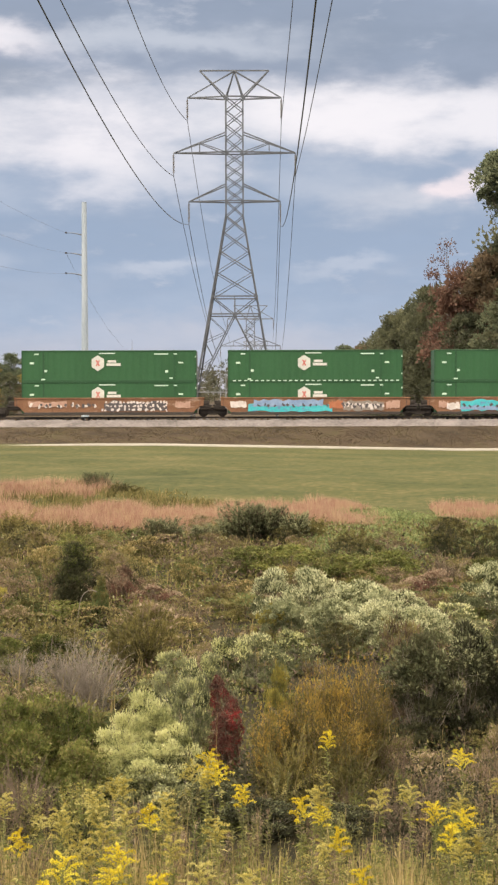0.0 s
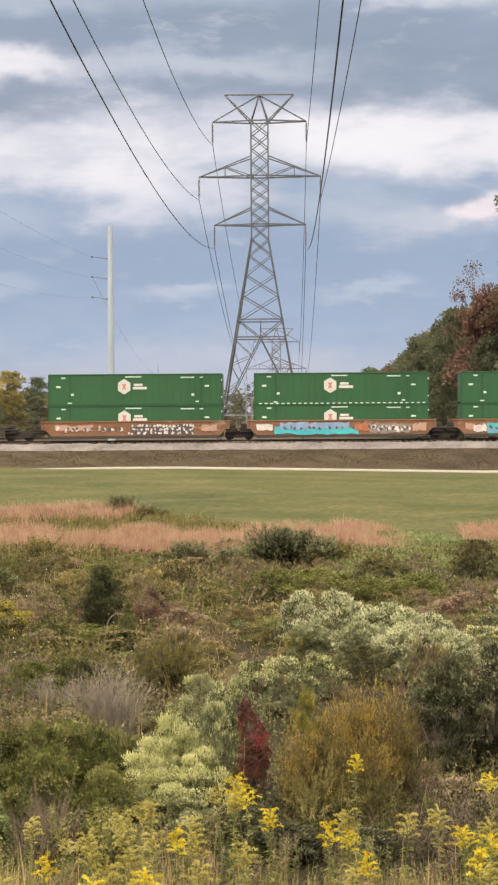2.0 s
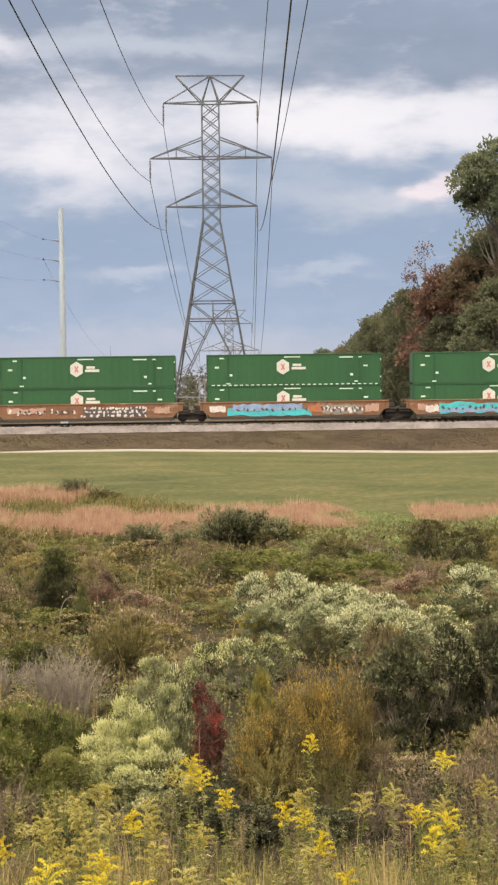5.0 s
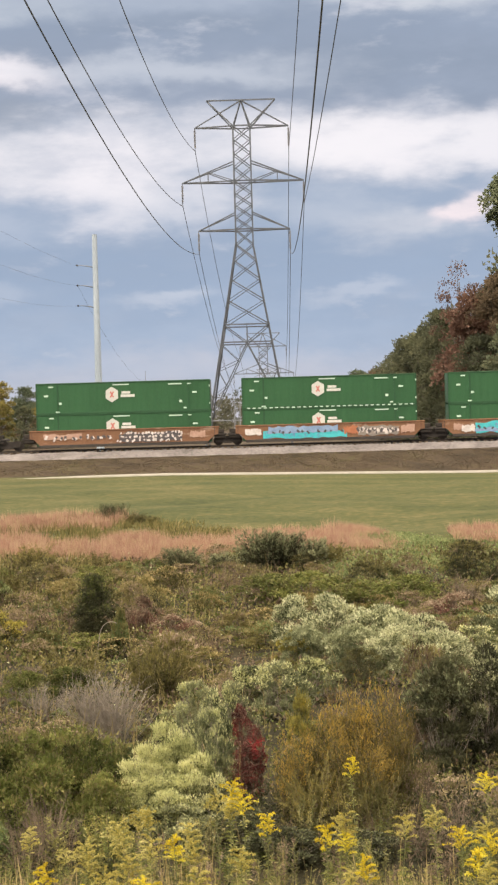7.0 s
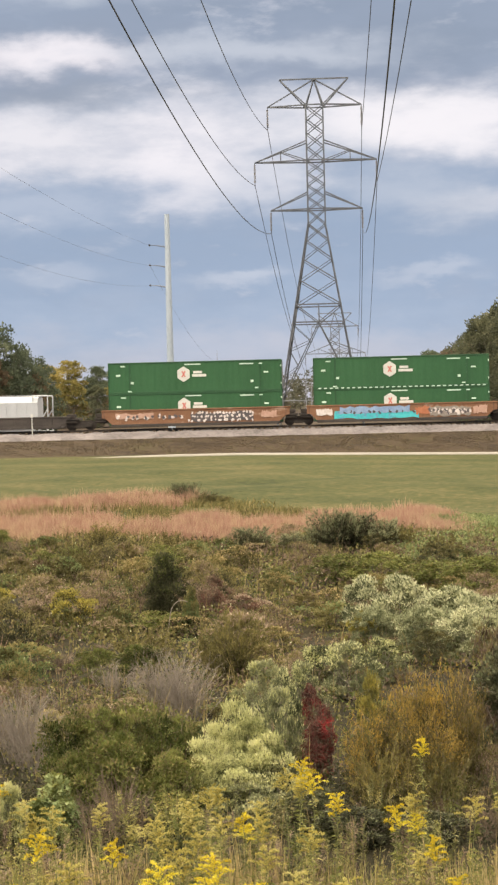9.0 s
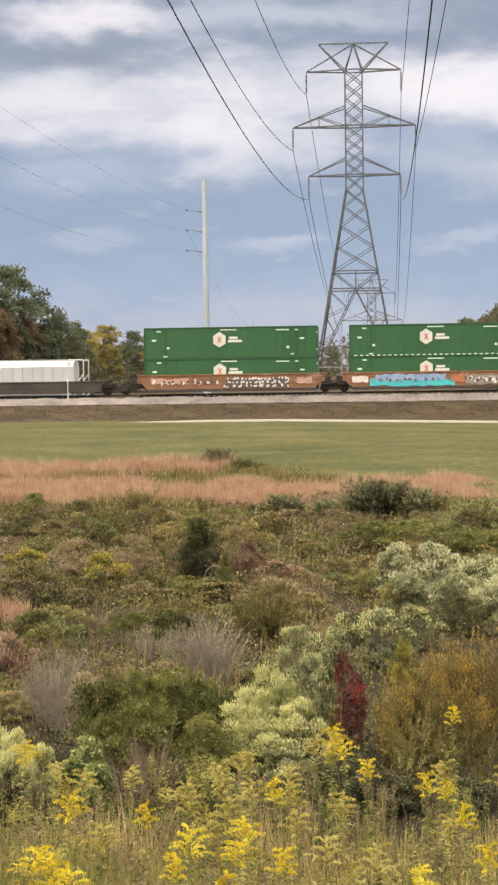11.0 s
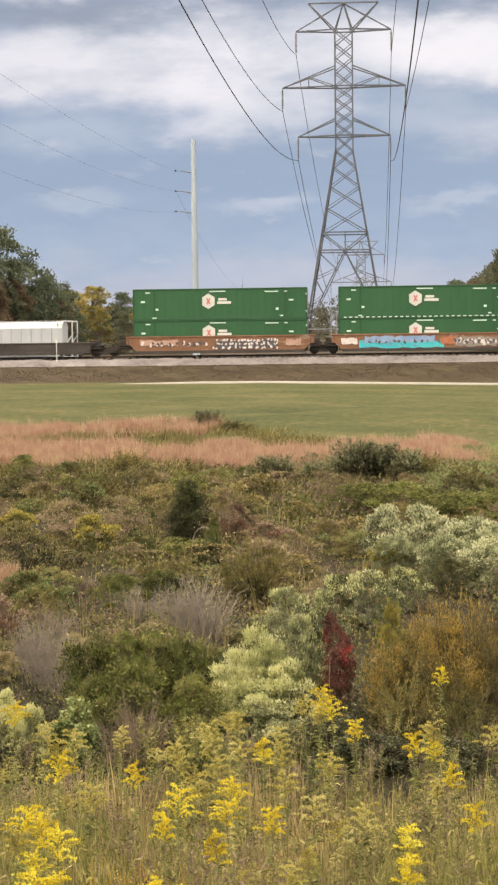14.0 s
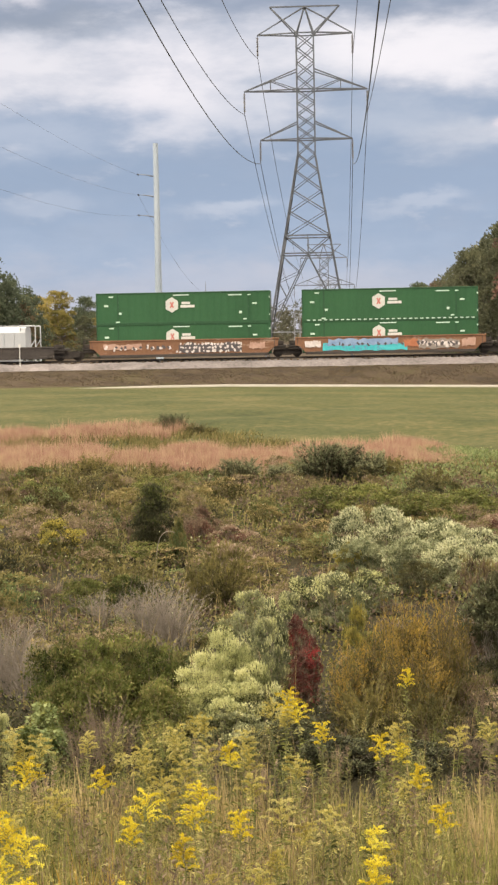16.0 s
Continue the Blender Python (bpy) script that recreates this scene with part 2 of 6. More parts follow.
M["sage"] = leaf_mat("leaf_bank_weed", [(0.0154, 0.0176, 0.0066), (0.0963, 0.0963, 0.037), (0.2141, 0.1993, 0.0784), (0.4062, 0.35, 0.1537)], tuft_size=9.0)
M["weed"] = leaf_mat("leaf_weed_bright", [(0.0303, 0.0451, 0.0165), (0.086, 0.1187, 0.043), (0.1696, 0.212, 0.0848), (0.2875, 0.325, 0.1438)])
# tree tones lifted, far ones kept close together: haze is in the leaf colour
M["tree_green"] = leaf_mat("tree_leaf_green", [(0.0513, 0.0578, 0.0376), (0.0919, 0.1017, 0.0628), (0.1337, 0.1407, 0.0831), (0.1897, 0.1885, 0.1114)], 0.14, 0.45, tuft_size=0.9)
M["tree_dark"] = leaf_mat("tree_leaf_pine", [(0.0620, 0.0776, 0.0522), (0.1092, 0.1335, 0.0857), (0.1550, 0.1786, 0.1118), (0.2065, 0.2204, 0.1341)], 0.14, 0.45, tuft_size=0.9)
M["tree_rust"] = leaf_mat("tree_leaf_rust", [(0.0776, 0.0616, 0.0420), (0.1309, 0.1010, 0.0677), (0.1750, 0.1281, 0.0813), (0.2236, 0.1576, 0.1002)], 0.14, 0.45, tuft_size=0.9)
M["tree_red"] = leaf_mat("tree_leaf_red", [(0.0840, 0.0560, 0.0426), (0.1344, 0.0829, 0.0616), (0.1848, 0.1064, 0.0784), (0.2464, 0.1512, 0.1064)], 0.2, tuft_size=0.9)
M["tree_yellow"] = leaf_mat("tree_leaf_yellow", [(0.1040, 0.0975, 0.0338), (0.1950, 0.1716, 0.0546), (0.2990, 0.2470, 0.0780), (0.4030, 0.3315, 0.1170)], 0.14, tuft_size=0.9)
M["tree_far"] = leaf_mat("tree_leaf_far", [(0.075, 0.085, 0.065), (0.1, 0.105, 0.075), (0.125, 0.12, 0.08), (0.15, 0.135, 0.085)], 0.04, tuft_size=0.25)

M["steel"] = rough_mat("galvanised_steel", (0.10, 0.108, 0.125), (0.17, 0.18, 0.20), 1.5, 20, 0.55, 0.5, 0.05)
# paler steels for the farther towers: haze of distance put into the colour
M["steel_mid"] = rough_mat("galvanised_steel_hazed", (0.15, 0.16, 0.18), (0.23, 0.24, 0.26), 1.5, 20, 0.6, 0.4, 0.05)
M["steel_far"] = rough_mat("steel_pale_and_hazed", (0.20, 0.21, 0.23), (0.30, 0.31, 0.33), 1.5, 20, 0.55, 0.3, 0.05)
M["pole"] = rough_mat("pole_weathered", (0.33, 0.39, 0.46), (0.45, 0.51, 0.58), 0.8, 12, 0.6, 0.1, 0.05, stretch=(1, 1, 0.15))
M["wire"] = rough_mat("conductor", (0.07, 0.07, 0.078), (0.12, 0.12, 0.13), 2, 20, 0.6, 0.4, 0)
M["porcelain"] = rough_mat("insulator_glaze", (0.05, 0.045, 0.045), (0.09, 0.08, 0.075), 3, 20, 0.3, 0, 0)
M["cgreen"] = rough_mat("container_green_paint", (0.020, 0.082, 0.030), (0.028, 0.105, 0.040), 0.35, 9, 0.5, 0, 0.04, stain=(0.05, 0.13, 0.075), stain_at=0.66, stretch=(1, 1, 0.35))
M["cgreen2"] = rough_mat("container_rail_green", (0.015, 0.064, 0.025), (0.022, 0.084, 0.033), 0.5, 9, 0.5, 0, 0.04)
M["white"] = rough_mat("white_paint", (0.52, 0.52, 0.50), (0.66, 0.66, 0.63), 1.2, 18, 0.55, 0, 0.03, stain=(0.5, 0.47, 0.40), stain_at=0.68)
M["hopper"] = rough_mat("hopper_grey_paint", (0.38, 0.40, 0.43), (0.50, 0.52, 0.55), 0.8, 14, 0.6, 0, 0.03, stain=(0.30, 0.28, 0.26), stain_at=0.64, stretch=(1, 1, 0.4))
M["mark"] = rough_mat("pale_marking", (0.45, 0.62, 0.50), (0.62, 0.75, 0.66), 2, 18, 0.6, 0, 0)
M["logored"] = rough_mat("emblem_red", (0.50, 0.16, 0.14), (0.60, 0.22, 0.18), 2, 18, 0.6, 0, 0)
M["wellrust"] = rough_mat("rail_car_rust_orange", (0.15, 0.070, 0.038), (0.26, 0.135, 0.075), 0.7, 8, 0.85, 0, 0.15, stain=(0.34, 0.23, 0.17), stain_at=0.58, stretch=(0.6, 1, 1.4))
M["welldark"] = rough_mat("rail_car_dark_steel", (0.030, 0.026, 0.024), (0.070, 0.058, 0.052), 0.9, 9, 0.8, 0.1, 0.15, stain=(0.13, 0.10, 0.085), stain_at=0.64, stretch=(0.6, 1, 1.4))
M["wheel"] = rough_mat("bogie_dark", (0.018, 0.015, 0.013), (0.05, 0.04, 0.034), 3, 15, 0.8, 0.2, 0.15)
M["rail"] = rough_mat("rail_steel", (0.045, 0.036, 0.030), (0.09, 0.07, 0.058), 2, 20, 0.5, 0.5, 0.1)
M["turq"] = rough_mat("spray_turquoise", (0.03, 0.36, 0.42), (0.08, 0.52, 0.56), 1.2, 8, 0.6, 0, 0, stain=(0.14, 0.22, 0.40), stain_at=0.55)
M["sprayblue"] = rough_mat("spray_blue_grey", (0.16, 0.25, 0.42), (0.28, 0.38, 0.55), 1.6, 9, 0.6, 0, 0)
M["spraypale"] = rough_mat("spray_pale", (0.50, 0.44, 0.42), (0.74, 0.68, 0.66), 2.0, 9, 0.6, 0, 0)
M["spraydark"] = rough_mat("spray_dark", (0.05, 0.05, 0.06), (0.11, 0.09, 0.09), 2.0, 9, 0.6, 0, 0)
M["spraygrey"] = rough_mat("spray_grey", (0.20, 0.17, 0.15), (0.30, 0.26, 0.23), 2.0, 9, 0.6, 0, 0)
M["sprayred"] = rough_mat("spray_orange_red", (0.34, 0.11, 0.05), (0.46, 0.18, 0.09), 2.0, 9, 0.6, 0, 0)
M["spraypink"] = rough_mat("spray_faded_pink", (0.36, 0.21, 0.16), (0.50, 0.33, 0.26), 2.0, 9, 0.6, 0, 0)
M["concrete"] = rough_mat("path_concrete", (0.20, 0.19, 0.17), (0.28, 0.26, 0.235), 0.8, 9, 0.9, 0, 0.1)
M["ballast"] = rough_mat("ballast_stone", (0.085, 0.076, 0.078), (0.21, 0.188, 0.192), 0.5, 4.0, 0.95, 0, 0.8, stain=(0.15, 0.11, 0.085), stain_at=0.62, dist=0.08)


def ground_mat():
    """Mown lawn with drifts, rough bank by the railway, litter under the brush darkened to stand in for shade."""
    m, nt, ln = nodes_of("ground_cover")
    b = nt["Principled BSDF"]
    tc = nt.new("ShaderNodeTexCoord")
    sep = nt.new("ShaderNodeSeparateXYZ")
    ln.new(tc.outputs["Object"], sep.inputs[0])

    def noise_at(scale, detail, stretch=(1, 1, 1)):
        mp = nt.new("ShaderNodeMapping")
        mp.inputs["Scale"].default_value = stretch
        ln.new(tc.outputs["Object"], mp.inputs["Vector"])
        n = nt.new("ShaderNodeTexNoise")
        n.inputs["Scale"].default_value, n.inputs["Detail"].default_value, n.inputs["Roughness"].default_value = scale, detail, 0.65
        ln.new(mp.outputs[0], n.inputs["Vector"])
        return n.outputs["Fac"]

    def mth(op, a, c):
        q = nt.new("ShaderNodeMath")
        q.operation = op
        for i, v in enumerate((a, c)):
            if isinstance(v, (int, float)):
                q.inputs[i].default_value = v
            else:
                ln.new(v, q.inputs[i])
        return q.outputs[0]

    def mix(f, a, c):
        q = nt.new("ShaderNodeMix")
        q.data_type = "RGBA"
        for k, v in (("Factor", f), ("A", a), ("B", c)):
            ln.new(v, q.inputs[k])
        return q.outputs["Result"]

    def step(edge0, edge1, v):
        q = nt.new("ShaderNodeMapRange")
        q.interpolation_type = "SMOOTHSTEP"
        q.inputs["From Min"].default_value, q.inputs["From Max"].default_value = edge0, edge1
        ln.new(v, q.inputs["Value"])
        return q.outputs[0]
    drift = noise_at(0.16, 10, (0.65, 1.25, 1))
    fine = noise_at(2.4, 8, (1, 0.8, 1))
    tone = mth("ADD", mth("MULTIPLY", drift, 0.5), mth("MULTIPLY", fine, 0.5))
    lawn = ramp(nt, [(0.36, (0.026, 0.034, 0.011)), (0.45, (0.046, 0.053, 0.018)), (0.53, (0.066, 0.067, 0.025)), (0.63, (0.110, 0.095, 0.044))])
    ln.new(tone, lawn.inputs[0])
    bank = ramp(nt, [(0.34, (0.022, 0.018, 0.013)), (0.44, (0.040, 0.031, 0.022)), (0.53, (0.060, 0.044, 0.031)), (0.62, (0.055, 0.049, 0.025)), (0.70, (0.085, 0.066, 0.045))])
    ln.new(mth("ADD", mth("MULTIPLY", noise_at(0.35, 8, (0.6, 1.5, 1)), 0.6), mth("MULTIPLY", noise_at(3.0, 5), 0.4)), bank.inputs[0])
    # near-black soil: shade of the gaps between bushes is put into its colour
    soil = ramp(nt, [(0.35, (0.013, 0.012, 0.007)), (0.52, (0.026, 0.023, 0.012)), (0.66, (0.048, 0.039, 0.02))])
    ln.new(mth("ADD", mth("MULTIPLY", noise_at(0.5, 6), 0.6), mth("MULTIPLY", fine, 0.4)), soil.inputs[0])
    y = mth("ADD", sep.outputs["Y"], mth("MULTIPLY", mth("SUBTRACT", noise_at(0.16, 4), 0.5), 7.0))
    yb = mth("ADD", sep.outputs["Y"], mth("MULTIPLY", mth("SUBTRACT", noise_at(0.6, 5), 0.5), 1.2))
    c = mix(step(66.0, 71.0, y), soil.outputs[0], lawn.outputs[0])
    c = mix(step(136.1, 136.6, yb), c, bank.outputs[0])
    ln.new(c, b.inputs["Base Color"])
    b.inputs["Roughness"].default_value = 0.95
    b.inputs["Specular IOR Level"].default_value = 0.15
    bp = nt.new("ShaderNodeBump")
    bp.inputs["Strength"].default_value, bp.inputs["Distance"].default_value = 0.8, 0.12
    ln.new(mth("ADD", noise_at(0.9, 7), mth("MULTIPLY", fine, 0.5)), bp.inputs["Height"])
    ln.new(bp.outputs[0], b.inputs["Normal"])
    return m


M["ground"] = ground_mat()


# ---- mesh helpers ----
def raw_mesh(name, verts, loops, starts, mat):
    """A mesh from flat arrays: vertices, the corner list and where each face starts."""
    me = bpy.data.meshes.new(name)
    me.vertices.add(len(verts))
    me.vertices.foreach_set("co", np.ascontiguousarray(verts, dtype=np.float32).ravel())
    loops = np.ascontiguousarray(loops, dtype=np.int32).ravel()
    me.loops.add(len(loops))
    me.loops.foreach_set("vertex_index", loops)
    me.polygons.add(len(starts))
    me.polygons.foreach_set("loop_start", np.ascontiguousarray(starts, dtype=np.int32))
    me.update(calc_edges=True)
    me.materials.append(mat)
    return me


def quad_mesh(name, q, mat):
    """q: (n, k, 3) corners of separate faces."""
    n, k = q.shape[:2]
    return raw_mesh(name, q.reshape(-1, 3), np.arange(k * n), np.arange(0, k * n, k), mat)


def grid_mesh(name, p, mat, smooth=True):
    """p: (rows, columns, 3) points of a sheet."""
    r, c = p.shape[:2]
    i = np.arange(r * c).reshape(r, c)
    f = np.stack([i[:-1, :-1], i[:-1, 1:], i[1:, 1:], i[1:, :-1]], -1).reshape(-1, 4)
    me = raw_mesh(name, p.reshape(-1, 3), f, np.arange(0, 4 * len(f), 4), mat)
    if smooth:
        me.polygons.foreach_set("use_smooth", np.ones(len(f), dtype=bool))
    return me


def unit(v):
    return v / np.maximum(np.linalg.norm(v, axis=-1, keepdims=True), 1e-9)


def leaves(rng, pos, along, length, width, droop=0.0, full=False):
    """Leaves at pos, pointing along, of the given lengths and widths: diamonds where full, else pointed wedges."""
    n = len(pos)
    a = unit(along + rng.normal(0, 0.12, (n, 3)))
    side = unit(np.cross(a, rng.normal(0, 1, (n, 3))))
    L, W = np.asarray(length).reshape(-1, 1) * np.ones((n, 1)), np.asarray(width).reshape(-1, 1) * np.ones((n, 1))
    tip = pos + a * L
    tip[:, 2] -= (L * droop)[:, 0]
    if not full:
        at_ = pos + a * L * 0.12
        return np.stack([at_ + side * W / 2, tip, at_ - side * W / 2], 1)
    up = np.cross(side, a)
    mid = pos + a * L * 0.45 + up * L * 0.08
    return np.stack([pos, mid + side * W / 2, tip, mid - side * W / 2], 1)


def sticks(p0, p1, r0, r1):
    """Tapered three-sided sticks as quads, from p0 to p1."""
    n = len(p0)
    a = unit(p1 - p0)
    ref = np.where(np.abs(a[:, 2:3]) < 0.9, np.array([[0, 0, 1.0]]), np.array([[1.0, 0, 0]]))
    u = unit(np.cross(a, ref))
    v = np.cross(a, u)
    r0, r1 = np.asarray(r0).reshape(-1, 1) * np.ones((n, 1)), np.asarray(r1).reshape(-1, 1) * np.ones((n, 1))
    ring = [u * math.cos(k * 2.0944) + v * math.sin(k * 2.0944) for k in range(3)]
    out = []
    for k in range(3):
        j = (k + 1) % 3
        out.append(np.stack([p0 + ring[k] * r0, p0 + ring[j] * r0, p1 + ring[j] * r1, p1 + ring[k] * r1], 1))
    return np.concatenate(out)


def blade_strips(rng, base, height, width, lean):
    """Grass blades of two quads each, bent over."""
    n = len(base)
    ang = rng.uniform(0, 2 * math.pi, n)
    d = np.stack([np.cos(ang), np.sin(ang), np.zeros(n)], 1)
    s = np.stack([-np.sin(ang + rng.normal(0, 0.8, n)), np.cos(ang), np.zeros(n)], 1) * (np.asarray(width).reshape(-1, 1) / 2)
    h = np.asarray(height).reshape(-1, 1) * np.ones((n, 1))
    ln_ = np.asarray(lean).reshape(-1, 1) * np.ones((n, 1))
    mid = base + d * h * ln_ * 0.35 + np.array([0, 0, 1.0]) * h * 0.55
    tip = base + d * h * ln_ + np.array([0, 0, 1.0]) * h * (1 - 0.25 * ln_)
    q1 = np.stack([base - s, base + s, mid + s * 0.8, mid - s * 0.8], 1)
    q2 = np.stack([mid - s * 0.8, mid + s * 0.8, tip + s * 0.15, tip - s * 0.15], 1)
    return np.concatenate([q1, q2])


def wedge_blades(rng, base, height, width, lean):
    """Grass blades far off: one pointed wedge each."""
    n = len(base)
    ang = rng.uniform(0, 2 * math.pi, n)
    d = np.stack([np.cos(ang), np.sin(ang), np.zeros(n)], 1)
    s = np.stack([np.ones(n), rng.normal(0, 0.3, n), np.zeros(n)], 1) * (np.asarray(width).reshape(-1, 1) / 2)
    h = np.asarray(height).reshape(-1, 1) * np.ones((n, 1))
    ln_ = np.asarray(lean).reshape(-1, 1) * np.ones((n, 1))
    return np.stack([base - s, base + s, base + d * h * ln_ + np.array([0, 0, 1.0]) * h * (1 - 0.25 * ln_)], 1)


def bm_mesh(name, bm, mat):
    me = bpy.data.meshes.new(name)
    bm.to_mesh(me)
    bm.free()
    me.materials.append(mat)
    return me


def box_bm(bm, x0, y0, z0, x1, y1, z1, bevel=0.0):
    r = bmesh.ops.create_cube(bm, size=1.0, matrix=Matrix.Translation(((x0 + x1) / 2, (y0 + y1) / 2, (z0 + z1) / 2)) @ Matrix.Diagonal((x1 - x0, y1 - y0, z1 - z0, 1)))
    if bevel:
        eds = {e for v in r["verts"] for e in v.link_edges}
        bmesh.ops.bevel(bm, geom=list(eds), offset=bevel, segments=1, affect="EDGES", profile=0.5)


def cyl_bm(bm, p0, p1, r0, r1=None, seg=12):
    p0, p1 = Vector(p0), Vector(p1)
    d = p1 - p0
    m = Matrix.Translation((p0 + p1) / 2) @ d.to_track_quat("Z", "Y").to_matrix().to_4x4()
    bmesh.ops.create_cone(bm, cap_ends=True, segments=seg, radius1=r0, radius2=r0 if r1 is None else r1, depth=d.length, matrix=m)


def hang(name, me, parent=None, label=""):
    """One mesh object, as a part of parent where one is given."""
    ob = new(name, me)
    if parent is not None:
        ob.parent = parent
    if label:
        tagged(ob, label)
    return ob


def part(name, bm, mat, parent, label=""):
    return hang(name, bm_mesh(name, bm, mat), parent, label)


def thing(name, label, category, at=(0, 0, 0), turn=0.0, size=1.0, group="", kind=""):
    root = new(name)
    root.empty_display_size = 0.2
    root.matrix_basis = Matrix.LocRotScale(at, Euler((0, 0, turn)), (size, size, size) if isinstance(size, (int, float)) else size)
    return tagged(root, label, category, group, kind)


# ---- the ground ----
PROFILE = [(-300, 4.7), (-20, 4.5), (0, 4.3), (3, 3.4), (6, 2.2), (10, 1.3), (15, 0.8), (20, 0.5), (30, 0.15), (40, 0.0), (60, 0.0), (75, 0.5), (90, 1.1), (134, 1.6), (136.5, 1.72),
           (141.0, 2.95), (143.2, 3.15), (151, 3.15), (155, 2.3), (170, 2.0), (400, 2.2), (900, 4.0), (5000, 4.0)]
PY, PZ = (np.array(c, dtype=float) for c in zip(*PROFILE))


def wob(x, y):
    """Gentle unevenness of the field, none at the railway."""
    k = np.clip((128 - np.abs(y)) / 20, 0, 1) * np.clip((np.abs(y) - 2) / 10, 0, 1)
    return k * (0.10 * np.sin(x * 0.55 + 1.3) * np.sin(y * 0.41) + 0.07 * np.sin(x * 0.23 - y * 0.19) + 0.05 * np.sin(x * 1.3 + y * 0.9))


def gz(x, y):
    fall = 0.019 * np.clip(np.asarray(x, dtype=float) + 8.0, 0, 26) * np.interp(y, (88, 132, 137, 141), (0, 1, 1, 0))
    return np.interp(y, PY, PZ) + wob(np.asarray(x, dtype=float), np.asarray(y, dtype=float)) - fall


gx = np.concatenate([[-4000, -1500, -600, -300, -160], np.arange(-90, 90.1, 1.5), [160, 300, 600, 1500, 4000]])
gy = np.concatenate([[-400, -150, -60, -20, -8], np.arange(-3, 160, 0.75), np.arange(160, 420, 6.0), [450, 550, 700, 900, 1300, 2200, 4500]])
GX, GY = np.meshgrid(gx, gy)
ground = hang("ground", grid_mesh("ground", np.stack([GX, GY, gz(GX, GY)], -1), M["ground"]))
tagged(ground, "mown green lawn and rough brushy ground below a bank", "ground", kind="structure")

# ---- railway: bank, ballast, track, path ----
PATH_Y = 134.6
px = np.arange(-22, 420.1, 2.0)
path_edge = [PATH_Y - 0.65, PATH_Y - 0.6, PATH_Y + 0.6, PATH_Y + 0.65]
sheet = np.stack([np.stack([px, PATH_Y + (y - PATH_Y) * np.clip((px + 22.5) / 8, 0.03, 1) - 0.010 * px, gz(px, np.full_like(px, y)) - 0.02 + (dz + 0.02) * np.clip((px + 22.5) / 8, 0.03, 1)], -1) for y, dz in zip(path_edge, (-0.02, 0.09, 0.11, -0.02))])
tagged(hang("footpath", grid_mesh("footpath", sheet, M["concrete"], False)), "pale concrete footpath along the foot of the bank", "path", kind="structure")

RAIL_Z = 3.88
TRACK_Y = 146.6
rng = np.random.default_rng(5)
bx = np.arange(-300, 300.1, 0.8)
rows_b = []
for yy, zz in ((141.9, 3.02), (142.6, 3.30), (143.4, 3.52), (144.2, 3.62), (146.6, 3.63), (149.0, 3.62), (150.0, 3.45), (151.4, 3.0)):
    rows_b.append(np.stack([bx, yy + rng.normal(0, 0.10, len(bx)), zz + rng.normal(0, 0.035, len(bx))], -1))
tagged(hang("ballast_bed", grid_mesh("ballast_bed", np.stack(rows_b), M["ballast"], False)), "grey crushed stone ballast bed with rusty stains", "ballast", kind="structure")

track = thing("railway_track", "rusty steel railway track on dark timber sleepers", "railway track", kind="structure")
sl_bm = bmesh.new()
box_bm(sl_bm, -0.115, -1.3, 0, 0.115, 1.3, 0.16, 0.012)
sl_me = bm_mesh("sleeper", sl_bm, M["twig_brown"])
for k in range(150):
    o = hang("sleeper", sl_me, track)
    o.location = (-45 + k * 0.6, TRACK_Y, 3.57)
for s in (-0.75, 0.75):
    bm = bmesh.new()
    y = TRACK_Y + s
    box_bm(bm, -300, y - 0.075, 3.73, 300, y + 0.075, 3.755)
    box_bm(bm, -300, y - 0.012, 3.755, 300, y + 0.012, 3.84)
    box_bm(bm, -300, y - 0.036, 3.84, 300, y + 0.036, RAIL_Z, 0.008)
    part("rail", bm, M["rail"], track)

# tufts of weed on the bank
rng = np.random.default_rng(8)
n = 70000
yy = 136.7 + 5.2 * rng.random(n) ** 0.9
xx = rng.uniform(-48, 34, n)
clump = np.sin(xx * 1.7 + yy * 2.1) + np.sin(xx * 0.63 - yy * 1.3) + rng.normal(0, 0.6, n)
keep = clump > -0.9
xx, yy = xx[keep], yy[keep]
base = np.stack([xx, yy, gz(xx, yy) - 0.02], 1)
hh = rng.uniform(0.03, 0.12, len(base))
cut = rng.random(len(base)) + 0.25 * np.sin(xx * 0.45) * np.sin(xx * 0.17 + 1) < 0.80
for nm, mk, sel, lb in (("bank_weeds", "bankweed", cut, "dry brown weeds on the railway bank"), ("bank_grass", "bankgrass", ~cut, "low olive grass on the railway bank")):
    tagged(hang(nm, quad_mesh(nm, wedge_blades(rng, base[sel], hh[sel], 0.08, 0.9), M[mk])), lb, "weeds", kind="stuff")


# ---- train ----
def wheel_me():
    bm = bmesh.new()
    cyl_bm(bm, (0, -0.065, 0), (0, 0.065, 0), 0.42, seg=24)
    cyl_bm(bm, (0, 0.065, 0), (0, 0.095, 0), 0.455, seg=24)
    cyl_bm(bm, (0, -0.11, 0), (0, -0.06, 0), 0.13, seg=12)
    return bm_mesh("wheel", bm, M["wheel"])


WHEEL = wheel_me()


